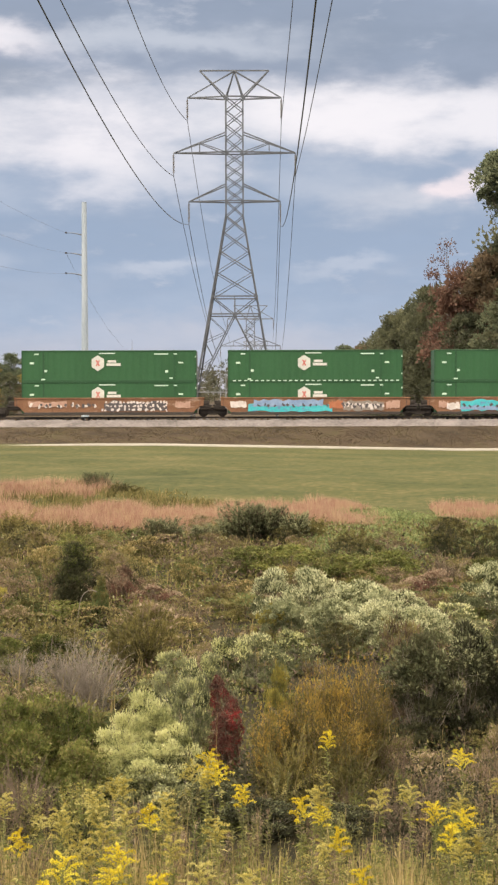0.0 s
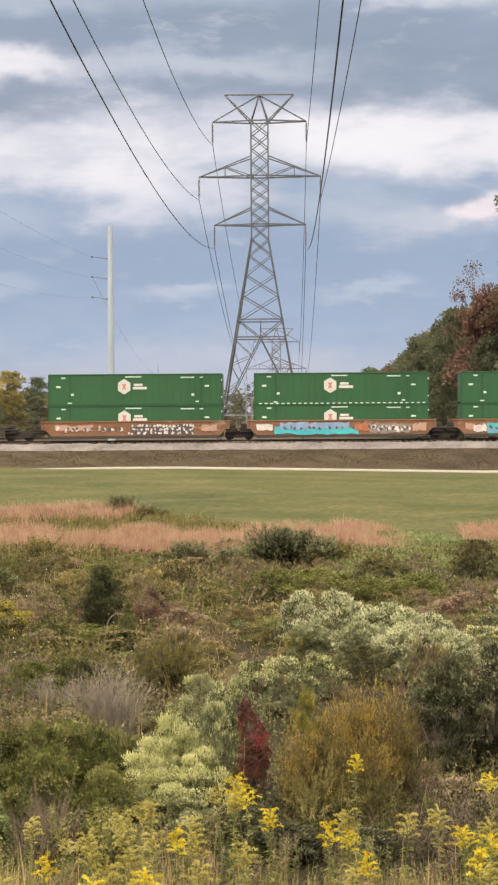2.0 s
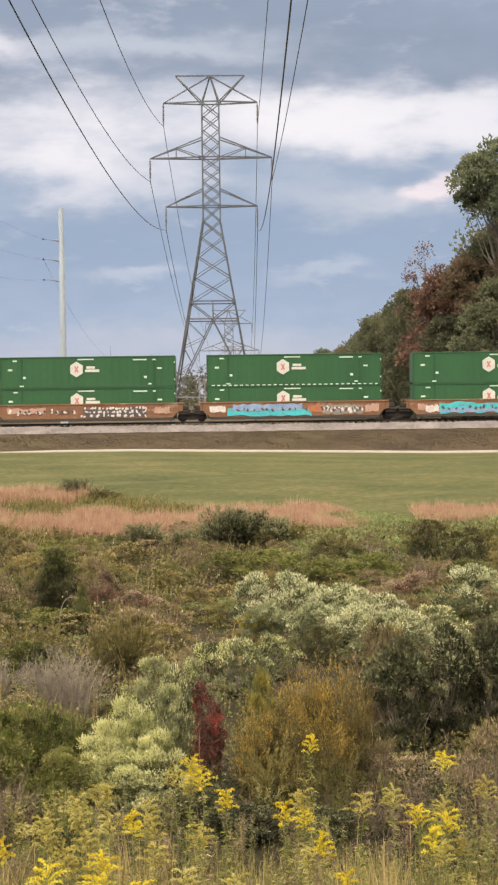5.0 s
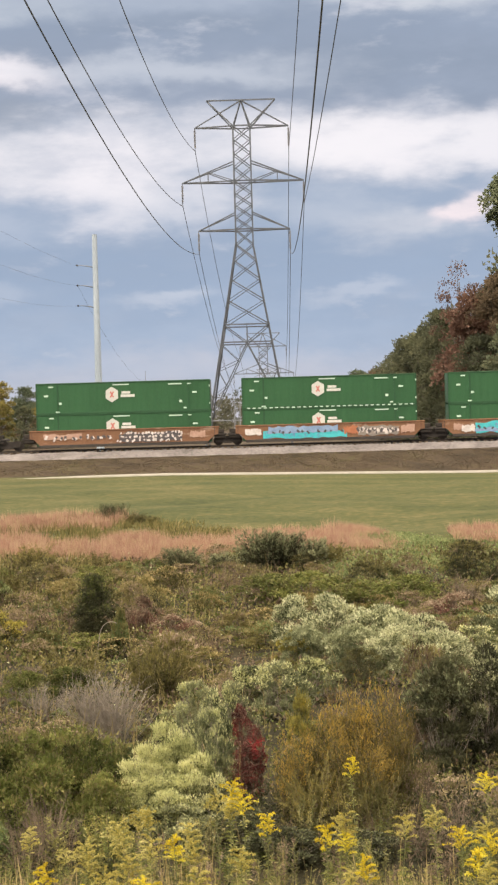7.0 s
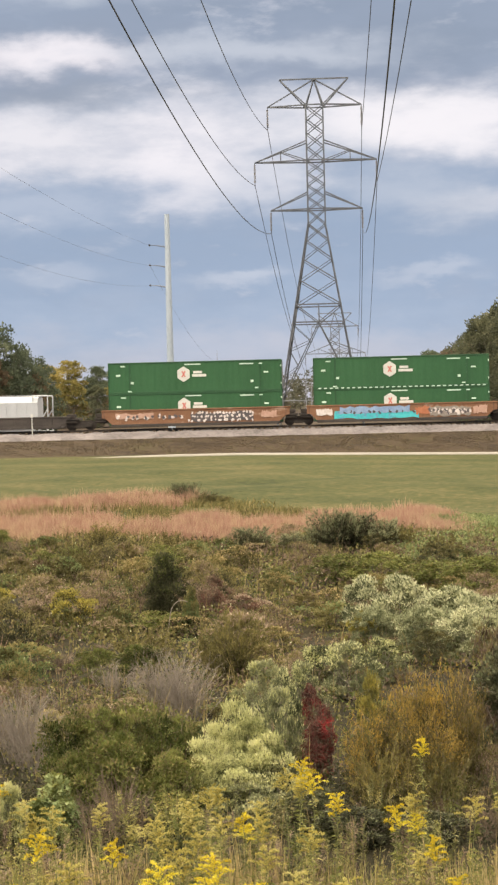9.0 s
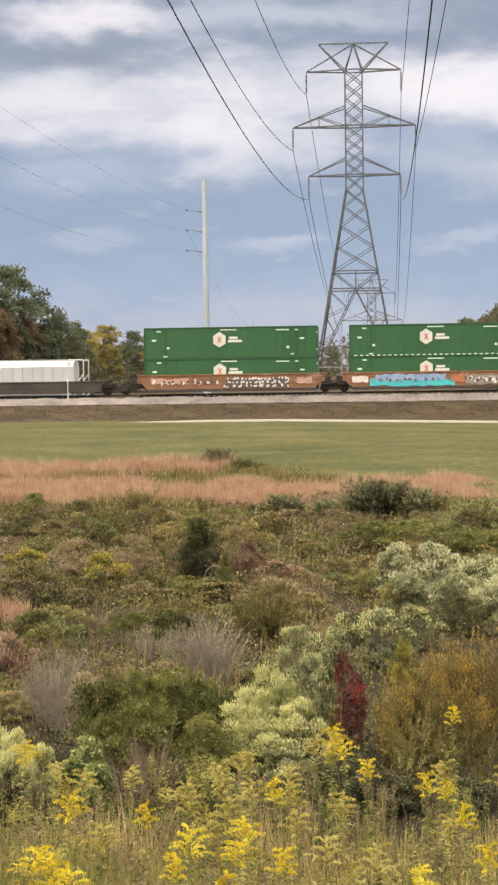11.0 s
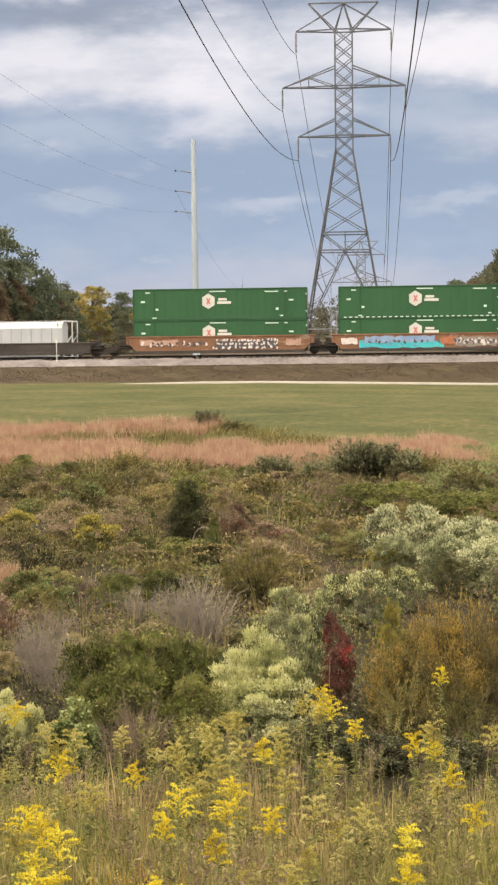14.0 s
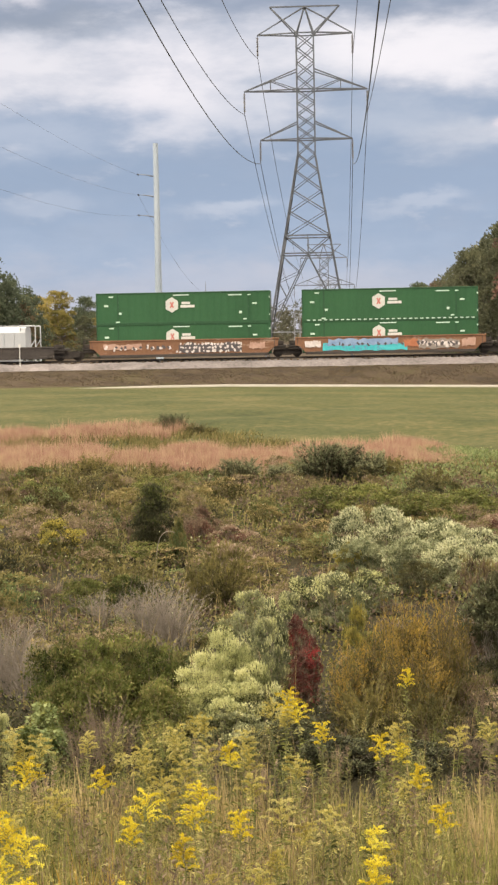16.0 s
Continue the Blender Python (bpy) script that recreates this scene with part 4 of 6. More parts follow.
def tower(xc, y, shift, z_ground, mat, thick, label):
    """A double-circuit lattice tower. shift: how far its head stands below that of the first."""
    t = thing("transmission_tower", label, "pylon", (0, 0, 0), group="power line towers")
    za1, za2, za3, ztop = 37.8 - shift, 31.9 - shift, 26.7 - shift, 40.7 - shift
    z_sp = za3 - 1.6
    hb = 0.92

    def half(z):
        return hb if z >= z_sp else hb + 0.170 * (z_sp - z)

    def corner(z, i):
        h = half(z)
        return (xc + h * (-1, 1, 1, -1)[i], y + h * (-1, -1, 1, 1)[i], z)
    levels = []
    z = za1
    for z_next, cnt in ((za2, 4), (za3, 4), (z_sp, 1)):
        for k in range(cnt):
            levels.append((z + (z_next - z) * k / cnt))
        z = z_next
    low = z_sp - 8.7
    if low > z_ground + 4:
        taper = [z_sp - 8.7 * f for f in (0, 0.20, 0.44, 0.70, 1.0)]
    else:
        low = z_ground + (z_sp - z_ground) * 0.35
        taper = [z_sp + (low - z_sp) * f for f in (0, 0.45, 1.0)]
    panels = levels + taper
    for i in range(4):
        strut(t, "leg", corner(za1, i), corner(z_sp, i), 0.15 * thick, mat)
        strut(t, "leg", corner(z_sp, i), corner(z_ground - 0.2, i), 0.15 * thick, mat)
        bmf = bmesh.new()
        cx, cy, _ = corner(z_ground, i)
        cyl_bm(bmf, (cx, cy, z_ground - 0.6), (cx, cy, z_ground + 0.35), 0.45, 0.4, 14)
        part("footing", bmf, M["concrete"], t)
    for za, zb in zip(panels, panels[1:]):
        for i in range(4):
            j = (i + 1) % 4
            w = (0.105 if za > z_sp - 0.1 else 0.088) * thick
            strut(t, "brace", corner(za, i), corner(zb, j), w * (1.4 if i == 0 and za <= z_sp else 1.0), mat)
            strut(t, "brace", corner(za, j), corner(zb, i), w * 0.8, mat)
    for z in (za1, za2, za3, low):
        for i in range(4):
            strut(t, "girt", corner(z, i), corner(z, (i + 1) % 4), 0.14 * thick, mat)
    # open K frame under the waist
    if low - z_ground > 6:
        k1, k2 = low - 1.9, z_ground + 4.2
        for i in range(4):
            j = (i + 1) % 4
            a, b = Vector(corner(k1, i)), Vector(corner(k1, j))
            mid = (a + b) / 2
            strut(t, "girt", a, b, 0.14 * thick, mat)
            strut(t, "brace", corner(low, i), mid, 0.10 * thick, mat)
            strut(t, "brace", corner(low, j), mid, 0.10 * thick, mat)
            strut(t, "hanger", (Vector(corner(low, i)) + Vector(corner(low, j))) / 2, mid, 0.09 * thick, mat)
            for c_, e in ((i, 1), (j, -1)):
                foot = Vector(corner(k2, c_))
                strut(t, "brace", mid, foot, 0.10 * thick, mat)
                for f in (0.35, 0.68):
                    onleg = Vector(corner(k1 + (k2 - k1) * f, c_))
                    onk = mid + (foot - mid) * (f - 0.12)
                    strut(t, "lacing", onleg, onk, 0.06 * thick, mat)
                    strut(t, "lacing", onk, Vector(corner(k1 + (k2 - k1) * (f - 0.33), c_)), 0.06 * thick, mat)
            strut(t, "girt", corner(k2, i), corner(k2, j), 0.10 * thick, M["steel_far"])
    # cross-arms
    for z, reach, rise in ((za1, 5.05, None), (za2, 6.55, 2.1), (za3, 4.92, 1.8)):
        for s in (-1, 1):
            arm = bpy.data.objects.new("crossarm", None)
            scene.collection.objects.link(arm)
            arm.parent = t
            tip = (xc + s * reach, y, z)
            for d in (-1, 1):
                root = (xc + s * hb, y + d * hb, z)
                strut(arm, "arm_chord", root, tip, 0.15 * thick, mat)
                top = (xc, y + d * 0.1, ztop - 0.05) if rise is None else (xc + s * hb, y + d * hb, z + rise)
                strut(arm, "arm_tie", top, tip, 0.12 * thick, mat)
                if rise and reach > 6:
                    fx = xc + s * (hb + (reach - hb) * 0.5)
                    up = Vector(top).lerp(Vector(tip), 0.5)
                    dn = Vector(root).lerp(Vector(tip), 0.5)
                    strut(arm, "arm_lacing", up, dn, 0.08 * thick, mat)
                    strut(arm, "arm_lacing", up, root, 0.09 * thick, mat)
            ins = hang("insulator", insulator_me("long", 2.45), arm)
            ins.location = tip
    pk = bpy.data.objects.new("peak_frame", None)
    scene.collection.objects.link(pk)
    pk.parent = t
    strut(pk, "peak_bar", (xc - 3.7, y, ztop), (xc + 3.7, y, ztop), 0.14 * thick, mat)
    for s in (-1, 1):
        for d in (-1, 1):
            strut(pk, "peak_strut", (xc + s * hb, y + d * hb, za1), (xc + s * 3.7, y, ztop), 0.13 * thick, mat)
            strut(pk, "apex_strut", (xc + s * hb, y + d * hb, za1), (xc, y, ztop), 0.12 * thick, mat)
    return t


TX, TY = -1.5, 170.0
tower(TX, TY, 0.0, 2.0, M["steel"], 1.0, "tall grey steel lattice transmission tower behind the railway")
# steel pales from tower to tower to imitate haze
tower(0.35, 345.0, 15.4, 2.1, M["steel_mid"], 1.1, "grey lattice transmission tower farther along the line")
tower(1.9, 520.0, 17.5, 2.5, M["steel_far"], 1.3, "distant lattice transmission tower along the line, painted pale for haze")


def cable(name, pts, r, label, mat):
    """A hanging conductor as a smooth tube."""
    cu = bpy.data.curves.new(name, "CURVE")
    cu.dimensions = "3D"
    cu.bevel_depth = r
    cu.bevel_resolution = 1
    sp = cu.splines.new("POLY")
    sp.points.add(len(pts) - 1)
    for p, q in zip(sp.points, pts):
        p.co = (*q, 1)
    cu.materials.append(mat)
    ob = new(name, cu)
    return tagged(ob, label, "cable", "overhead lines")


def sagging(a, b, sag, n=28):
    a, b = Vector(a), Vector(b)
    return [a.lerp(b, i / n) - Vector((0, 0, 4 * sag * (i / n) * (1 - i / n))) for i in range(n + 1)]


# near span: plan slope and slope at the tower of each conductor
for xa, za, s, a in ((-5.05, 37.8, 0.006, 0.135), (-6.55, 31.9, 0.005, 0.110), (-4.92, 26.7, 0.004, 0.110), (5.05, 37.8, 0.007, 0.045), (6.55, 31.9, 0.007, 0.055), (4.92, 26.7, 0.011, 0.130)):
    x0, z0 = TX + xa, za - 2.45
    pts = [(x0 - s * u, TY - u, z0 - a * u + a / 200 * u * u) for u in np.linspace(0, 215, 60)]
    cable("power_line", pts, 0.030, "dark twisted power line conductor hanging overhead", M["wire"])
    d = 15.4
    cable("power_line", sagging((x0, TY, z0), (0.35 + xa, 345.0, za - 2.45 - d), 3.4), 0.032, "dark power line conductor between two towers", M["wire"])
    cable("power_line", sagging((0.35 + xa, 345.0, za - 2.45 - d), (1.9 + xa, 520.0, za - 2.45 - 17.5), 3.4, 16), 0.03, "distant power line conductor", M["wire"])

# ---- steel pole with three davit arms ----
pole = thing("utility_pole", "tall pale grey tapered utility pole with three side arms", "utility pole", (-18.75, 180.0, 2.0))
bm = bmesh.new()
cyl_bm(bm, (0, 0, -0.5), (0, 0, 25.9), 0.45, 0.28, 24)
part("shaft", bm, M["pole"], pole)
POLE_ARMS = (22.4, 20.1, 17.8)
for z in POLE_ARMS:
    bm = bmesh.new()
    prev = Vector((-0.2, 0, z - 0.25))
    for k in range(1, 6):
        f = k / 5
        p = Vector((-0.2 - 1.85 * f, 0, z - 0.25 + 0.35 * math.sin(f * 1.6) - 0.1 * f))
        cyl_bm(bm, prev, p, 0.085 - 0.01 * k, 0.075 - 0.01 * k, 8)
        prev = p
    part("arm", bm, M["steel"], pole)
    bm = bmesh.new()
    cyl_bm(bm, prev, prev + Vector((0, -0.5, 0.06)), 0.05, seg=8)
    for k in range(5):
        cyl_bm(bm, prev + Vector((0, -0.08 - 0.09 * k, 0)), prev + Vector((0, -0.11 - 0.09 * k, 0)), 0.10, seg=10)
    part("insulator", bm, M["porcelain"], pole)
for z, drop in zip(POLE_ARMS, (2.6, 3.3, 3.9)):
    x0, z0 = -20.8, 2.0 + z
    pts = [(x0 - 0.0105 * u, 180 - u, z0 - (2 * drop / 95) * u + drop / 95 ** 2 * u * u) for u in np.linspace(0, 190, 50)]
    cable("pole_line", pts, 0.007, "thin dark cable hanging from the utility pole", M["wire"])
for z, gx_ in zip(POLE_ARMS[1:2], (-22.4,)):
    cable("pole_line", sagging((-20.8, 180.0, 2.0 + z), (gx_, 330.0, 14.0), 3.0), 0.012, "thin cable from the utility pole to the switchyard", M["wire"])


# ---- switchyard beyond the railway ----
def gantry(xa, xb, y, zt, posts, mast=None):
    g = thing("switchyard_gantry", "slim pale steel gantry in a switchyard", "gantry", (0, 0, 0), group="switchyard gantries")
    for x in posts:
        bm = bmesh.new()
        cyl_bm(bm, (x, y, 1.9), (x, y, zt), 0.20, 0.15, 10)
        part("post", bm, M["steel_far"], g)
    for z in (zt - 0.1, zt - 5.6):
        bm = bmesh.new()
        box_bm(bm, xa, y - 0.12, z - 0.12, xb, y + 0.12, z + 0.12, 0.02)
        part("beam", bm, M["steel_far"], g)
    for k in range(3):
        x = xa + 0.2 + (xb - xa - 0.4) * k / 2
        o = hang("insulator", insulator_me("short", 0.9), g)
        o.location = (x, y, zt - 0.2)
    if mast:
        bm = bmesh.new()
        cyl_bm(bm, (mast, y, zt), (mast, y, zt + 3.0), 0.07, 0.03, 8)
        part("lightning_rod", bm, M["steel_far"], g)


gantry(-26.7, -22.3, 330, 14.3, (-24.5,), -24.5)
gantry(-22.0, -17.9, 330, 14.2, (-20.1,))
for x, zt in ((-15.6, 15.2), (-5.9, 10.6), (-4.8, 10.4), (-2.6, 9.2), (-1.6, 8.6), (-0.6, 8.8), (2.2, 8.4)):
    m_ = thing("switchyard_mast", "slim pale steel mast in a switchyard", "mast", (x, 325, 1.9), group="switchyard masts")
    bm = bmesh.new()
    cyl_bm(bm, (0, 0, 0), (0, 0, zt - 1.9), 0.17, 0.10, 10)
    part("shaft", bm, M["steel_far"], m_)
    bm = bmesh.new()
    box_bm(bm, -0.5, -0.06, zt - 3.0, 0.5, 0.06, zt - 2.85, 0.01)
    part("cross_bar", bm, M["steel_far"], m_)
shed = thing("utility_shed", "small white flat-roofed shed in the switchyard", "shed", (5.6, 325, 2.0))
for name, bx_ in (("wall", (-1.2, -1, 0, 1.2, 1, 3.1)), ("roof", (-1.4, -1.2, 3.1, 1.4, 1.2, 3.3))):
    b2 = bmesh.new()
    box_bm(b2, *bx_, 0.03)
    part(name, b2, M["white"], shed)

# ---- woods ----
def crown(rng, clumps, count, rx, ry, z0, z1, cr, leaf, up=0.3, taper=1.0, hollow=0.55, aspect=0.6):
    """Leaf quads gathered in clumps that fill an uneven crown; also the clump centres. taper > 1 narrows the top."""
    u = rng.random(clumps)
    th = rng.uniform(0, 2 * math.pi, clumps)
    zc = z0 + (z1 - z0) * u
    f = (u - 0.42) / 0.58
    prof = np.sqrt(np.clip(1 - np.where(f > 0, np.abs(f) ** taper, ((0.42 - u) / 0.62) ** 2), 0.02, 1))
    rr = prof * rng.uniform(hollow, 1.0, clumps) * rng.uniform(0.82, 1.12, clumps)
    c = np.stack([rx * rr * np.cos(th), ry * rr * np.sin(th), zc], 1)
    cs = cr * rng.uniform(0.6, 1.35, clumps)
    w = rng.integers(0, clumps, count)
    d = unit(rng.normal(0, 1, (count, 3)))
    d[:, 2] = np.where(d[:, 2] < -0.35, -d[:, 2], d[:, 2])
    pos = c[w] + d * cs[w][:, None] * rng.uniform(0.45, 1.08, count)[:, None] * np.array([1, 1, 0.8])
    along = unit(d * 0.8 + np.array([0, 0, up]) + rng.normal(0, 0.45, (count, 3)))
    L = leaf * rng.uniform(0.65, 1.35, count)
    return leaves(rng, pos, along, L, L * aspect), c, cs


def tree_proto(seed, h, r, leaf_mat_, count, clumps=46, low=0.12, taper=1.6, leaf=0.41, sparse=1.0):
    """Trunk with limbs, and a crown of many small leaves."""
    rng = np.random.default_rng(seed)
    q, c, cs = crown(rng, clumps, int(count * sparse), r, r, h * low, h * 0.95, r * 0.29, leaf, 0.25, taper, 0.4, 0.8)
    p0, p1, r0, r1 = [], [], [], []
    n = 7
    bend = rng.normal(0, 0.012 * h, (n + 1, 2))
    bend[0] = 0
    tp = np.stack([np.cumsum(bend[:, 0]) * 0.5, np.cumsum(bend[:, 1]) * 0.5, np.linspace(-0.3, h * 0.88, n + 1)], 1)
    tr = np.linspace(h * 0.017, h * 0.003, n + 1)
    for i in range(n):
        p0.append(tp[i]); p1.append(tp[i + 1]); r0.append(tr[i]); r1.append(tr[i + 1])
    trunk = sticks(np.array(p0), np.array(p1), r0, r1)
    at = tp[np.clip((np.clip(c[:, 2] - 0.18 * h, 0.05 * h, h * 0.85) / (h * 0.88) * n).astype(int), 0, n)]
    mid = (at + c) / 2 - np.array([0, 0, 0.04 * h])
    k = np.full(len(c), h * 0.0032)
    limbs = np.concatenate([sticks(at, mid, k, k * 0.7), sticks(mid, c, k * 0.7, k * 0.2)])
    return (("trunk", quad_mesh("trunk", trunk, M["bark"])), ("branchwork", quad_mesh("branchwork", limbs, M["bark"])), ("crown", quad_mesh("crown", q, leaf_mat_)))


FINE = ("branchwork", "woody_base", "brushwood", "stalk", "flower_head", "flower_plume", "stem_foliage")


def plant(proto, name, label, category, at, turn, size, group):
    root = thing(name, label, category, at, turn, size, group)
    for nm, me in proto:
        o = hang(nm, me, root)
        if nm in FINE:
            tagged(o, kind="stuff")
    return root


TREES = {
    "oak": [tree_proto(11, 18, 5.6, M["tree_green"], 11000, 76), tree_proto(12, 18, 5.0, M["tree_green"], 11000, 80)],
    "rust": [tree_proto(13, 18, 5.2, M["tree_rust"], 11000, 76), tree_proto(14, 18, 4.6, M["tree_rust"], 10500, 66)],
    "red": [tree_proto(15, 18, 4.4, M["tree_red"], 9500, 64)],
    "pine": [tree_proto(16, 18, 5.4, M["tree_dark"], 9200, 90, 0.06, 1.5), tree_proto(17, 18, 5.0, M["tree_dark"], 9200, 90, 0.06, 1.4)],
    "yellow": [tree_proto(18, 18, 5.0, M["tree_yellow"], 9500, 64), tree_proto(19, 18, 4.6, M["tree_yellow"], 9000, 60)],
    "bare": [tree_proto(20, 18, 3.4, M["tree_red"], 3000, 40, 0.40, 1.4, 0.22)],
    "tall": [tree_proto(21, 18, 3.1, M["tree_dark"], 13000, 50, 0.72, 2.0, 0.25)],
}
TREE_LABEL = {"oak": "green broadleaf tree at the wood's edge", "rust": "rust-brown autumn tree at the wood's edge", "red": "dull red autumn tree in the wood",
              "pine": "dark green pine tree in the wood", "yellow": "yellowing autumn tree beyond the railway", "bare": "thin half-bare tree with reddish leaves", "tall": "tall green tree above the wood's edge"}
rnd = random.Random(4)
# kind, x, y, top
WOODS = [("tall", 31.9, 181, 36.0), ("oak", 31.5, 186, 25.0), ("rust", 28.4, 184, 22.3), ("bare", 24.3, 192, 25.0), ("red", 25.6, 186, 20.4), ("oak", 25.4, 182, 15.5), ("pine", 28.0, 178, 16.0), ("oak", 30.8, 176, 19.5), ("oak", 23.8, 200, 20.0),
         ("oak", 23.4, 207, 18.6), ("oak", 24.2, 196, 16.0), ("oak", 22.6, 222, 17.5), ("oak", 25.6, 214, 19.6), ("rust", 26.4, 222, 18.6), ("oak", 23.4, 240, 18.5), ("oak", 26.6, 246, 20.2), ("rust", 29.0, 250, 21.0), ("oak", 24.0, 262, 17.6),
         ("oak", 22.8, 282, 16.4), ("rust", 26.2, 290, 17.6), ("rust", 23.0, 305, 15.4), ("oak", 22.2, 335, 15.6), ("pine", 21.4, 350, 16.6), ("rust", 25.0, 345, 16.6), ("oak", 21.0, 380, 14.6), ("rust", 19.6, 410, 14.4),
         ("oak", 22.8, 420, 15.2), ("oak", 17.8, 450, 14.0), ("rust", 20.5, 470, 14.6), ("oak", 14.8, 500, 13.2), ("rust", 18.2, 520, 14.2), ("oak", 33.4, 190, 27.5), ("rust", 33.0, 182, 22.0), ("pine", 35.8, 196, 28.0),
         ("pine", -46.2, 183, 18.4), ("pine", -43.6, 188, 18.8), ("rust", -46.6, 176, 15.0), ("rust", -43.0, 180, 13.2), ("pine", -41.4, 195, 16.2), ("pine", -40.6, 203, 13.6), ("pine", -39.6, 211, 12.8), ("oak", -42.4, 186, 11.8),
         ("oak", -44.6, 184, 14.0), ("rust", -41.8, 189, 12.6), ("pine", -47.6, 186, 17.4), ("pine", -42.2, 192, 15.0), ("rust", -39.6, 205, 10.6), ("pine", -49.5, 188, 20.0), ("rust", -50.0, 180, 17.5), ("oak", -41.0, 196, 10.2),
         ("yellow", -54.0, 292, 14.6), ("yellow", -51.0, 300, 15.6), ("yellow", -48.6, 290, 11.6), ("pine", -46.4, 306, 13.9), ("pine", -42.6, 304, 13.2), ("yellow", -40.2, 298, 12.8), ("yellow", -36.2, 300, 14.6), ("rust", -34.2, 306, 12.6),
         ("oak", -45.0, 296, 10.0), ("rust", -57.0, 300, 13.0), ("oak", -31.0, 330, 10.0), ("yellow", -38.4, 292, 9.0)]
for kind, x, y, top in WOODS:
    pr = rnd.choice(TREES[kind])
    s = (top - 2.0) / 18.0
    w = s * rnd.uniform(0.9, 1.1) * (0.95 if y < 230 else 1.15)
    plant(pr, "tree", TREE_LABEL[kind], "tree", (x, y, 2.0), rnd.uniform(0, 6.28), (w, w, s), "trees of the wood")

# understorey along the wood's edge, and the far woods closing the clearing
rng = np.random.default_rng(31)
def thicket(name, spots, leaf, mat, label):
    out = []
    for x, y, w, h, nl in spots:
        q, _, _ = crown(rng, 12, nl, w, w, 0.2, h, w * 0.38, leaf, 0.3, 1.6)
        out.append(q + np.array([x, y, 1.9]))
    tagged(hang(name, quad_mesh(name, np.concatenate(out), mat)), label, "woods", kind="stuff")


edge_r = [(23.4 - 0.010 * (y - 176) + rng.uniform(-0.6, 1.6), y, rng.uniform(1.6, 2.8), rng.uniform(3.0, 6.5), 900) for y in np.arange(176, 330, 5.0)] + [(x, 174 + rng.uniform(0, 3), 2.2, rng.uniform(4.0, 8.0), 1300) for x in np.arange(25, 38, 2.0)]
edge_l = [(x, 186 + rng.uniform(-6, 6), 2.2, rng.uniform(3.5, 7), 1000) for x in np.arange(-54, -38, 1.8)] + [(x, 288 + rng.uniform(-6, 6), 2.4, rng.uniform(3, 6), 900) for x in np.arange(-60, -30, 2.2)]
thicket("wood_edge_thicket", edge_r + edge_l[::2], 0.26, M["tree_green"], "low green thicket along the edge of the woods")
thicket("wood_edge_scrub", edge_l[1::2] + [(x + 1, y + 2, w, h * 0.8, n_) for x, y, w, h, n_ in edge_r[::3]], 0.26, M["tree_rust"], "rusty scrub along the edge of the woods")
far = []
for row, (yf, zt) in enumerate(((560, 11.0), (640, 12.5), (760, 15.0), (900, 18.5), (1050, 20.5))):
    for x in np.arange(-0.36 * yf, 0.30 * yf, 6.5):
        hgt = zt + 2.0 * math.sin(x * 0.021 + row) + 1.3 * math.sin(x * 0.13 + row * 2) + rng.uniform(-1.2, 1.6)
        far.append((x + rng.uniform(-2, 2), yf + rng.uniform(-18, 18), rng.uniform(4.5, 6.5), hgt, 420 if row < 2 and -60 < x < 40 else 200))
thicket("far_woods", far, 1.15, M["tree_far"], "hazy far woods closing the view")


# ---- brush in front of the railway ----
def shrub_proto(seed, w, h, d, count, leaf, mats, clumps=24, cr=0.26, up=0.5, taper=1.8, low=0.10, twigs=40, twig_mat="twig_brown", tip_mat=None, tip_share=0.0, aspect=0.45, twig_r=0.008):
    """Many stems from the root, foliage in clumps, and, where it bears them, seed heads or flowers on the outer tips."""
    rng = np.random.default_rng(seed)
    q, c, cs = crown(rng, clumps, count, w / 2, d / 2, h * low, h * 0.93, cr * h, leaf, up, taper, 0.35, aspect)
    ctr = q.mean(1)
    parts_ = []
    k = rng.integers(0, len(c), twigs)
    p0 = np.stack([rng.normal(0, w * 0.07, twigs), rng.normal(0, d * 0.07, twigs), np.full(twigs, -0.05)], 1)
    p1 = c[k] + rng.normal(0, 0.25, (twigs, 3)) * (cs[k][:, None])
    mid = p0 * 0.4 + p1 * 0.6 + rng.normal(0, 0.04 * h, (twigs, 3)) - np.array([0, 0, 0.02 * h])
    ends = np.repeat(p1, 3, 0) + unit(rng.normal(0, 1, (twigs * 3, 3)) + np.array([0, 0, 1.0])) * (h * rng.uniform(0.10, 0.24, (twigs * 3, 1)))
    st = np.concatenate([sticks(p0, mid, twig_r, twig_r * 0.75), sticks(mid, p1, twig_r * 0.75, twig_r * 0.5), sticks(np.repeat(p1, 3, 0), ends, twig_r * 0.5, twig_r * 0.15)])
    parts_.append(("woody_base", quad_mesh("woody_base", st, M[twig_mat])))
    if tip_mat:
        out = (ctr[:, 2] / h) * 0.7 + np.hypot(ctr[:, 0] / (w / 2), ctr[:, 1] / (d / 2)) * 0.42 + rng.normal(0, 0.14, len(ctr))
        cut = np.quantile(out, 1 - tip_share)
        parts_.append(("foliage", quad_mesh("foliage", q[out < cut], M[mats])))
        parts_.append(("seed_fluff" if tip_mat in ("fluff", "cream", "goldpale") else "outer_foliage", quad_mesh("tips", q[out >= cut], M[tip_mat])))
    else:
        parts_.append(("foliage", quad_mesh("foliage", q, M[mats])))
    return tuple(parts_)


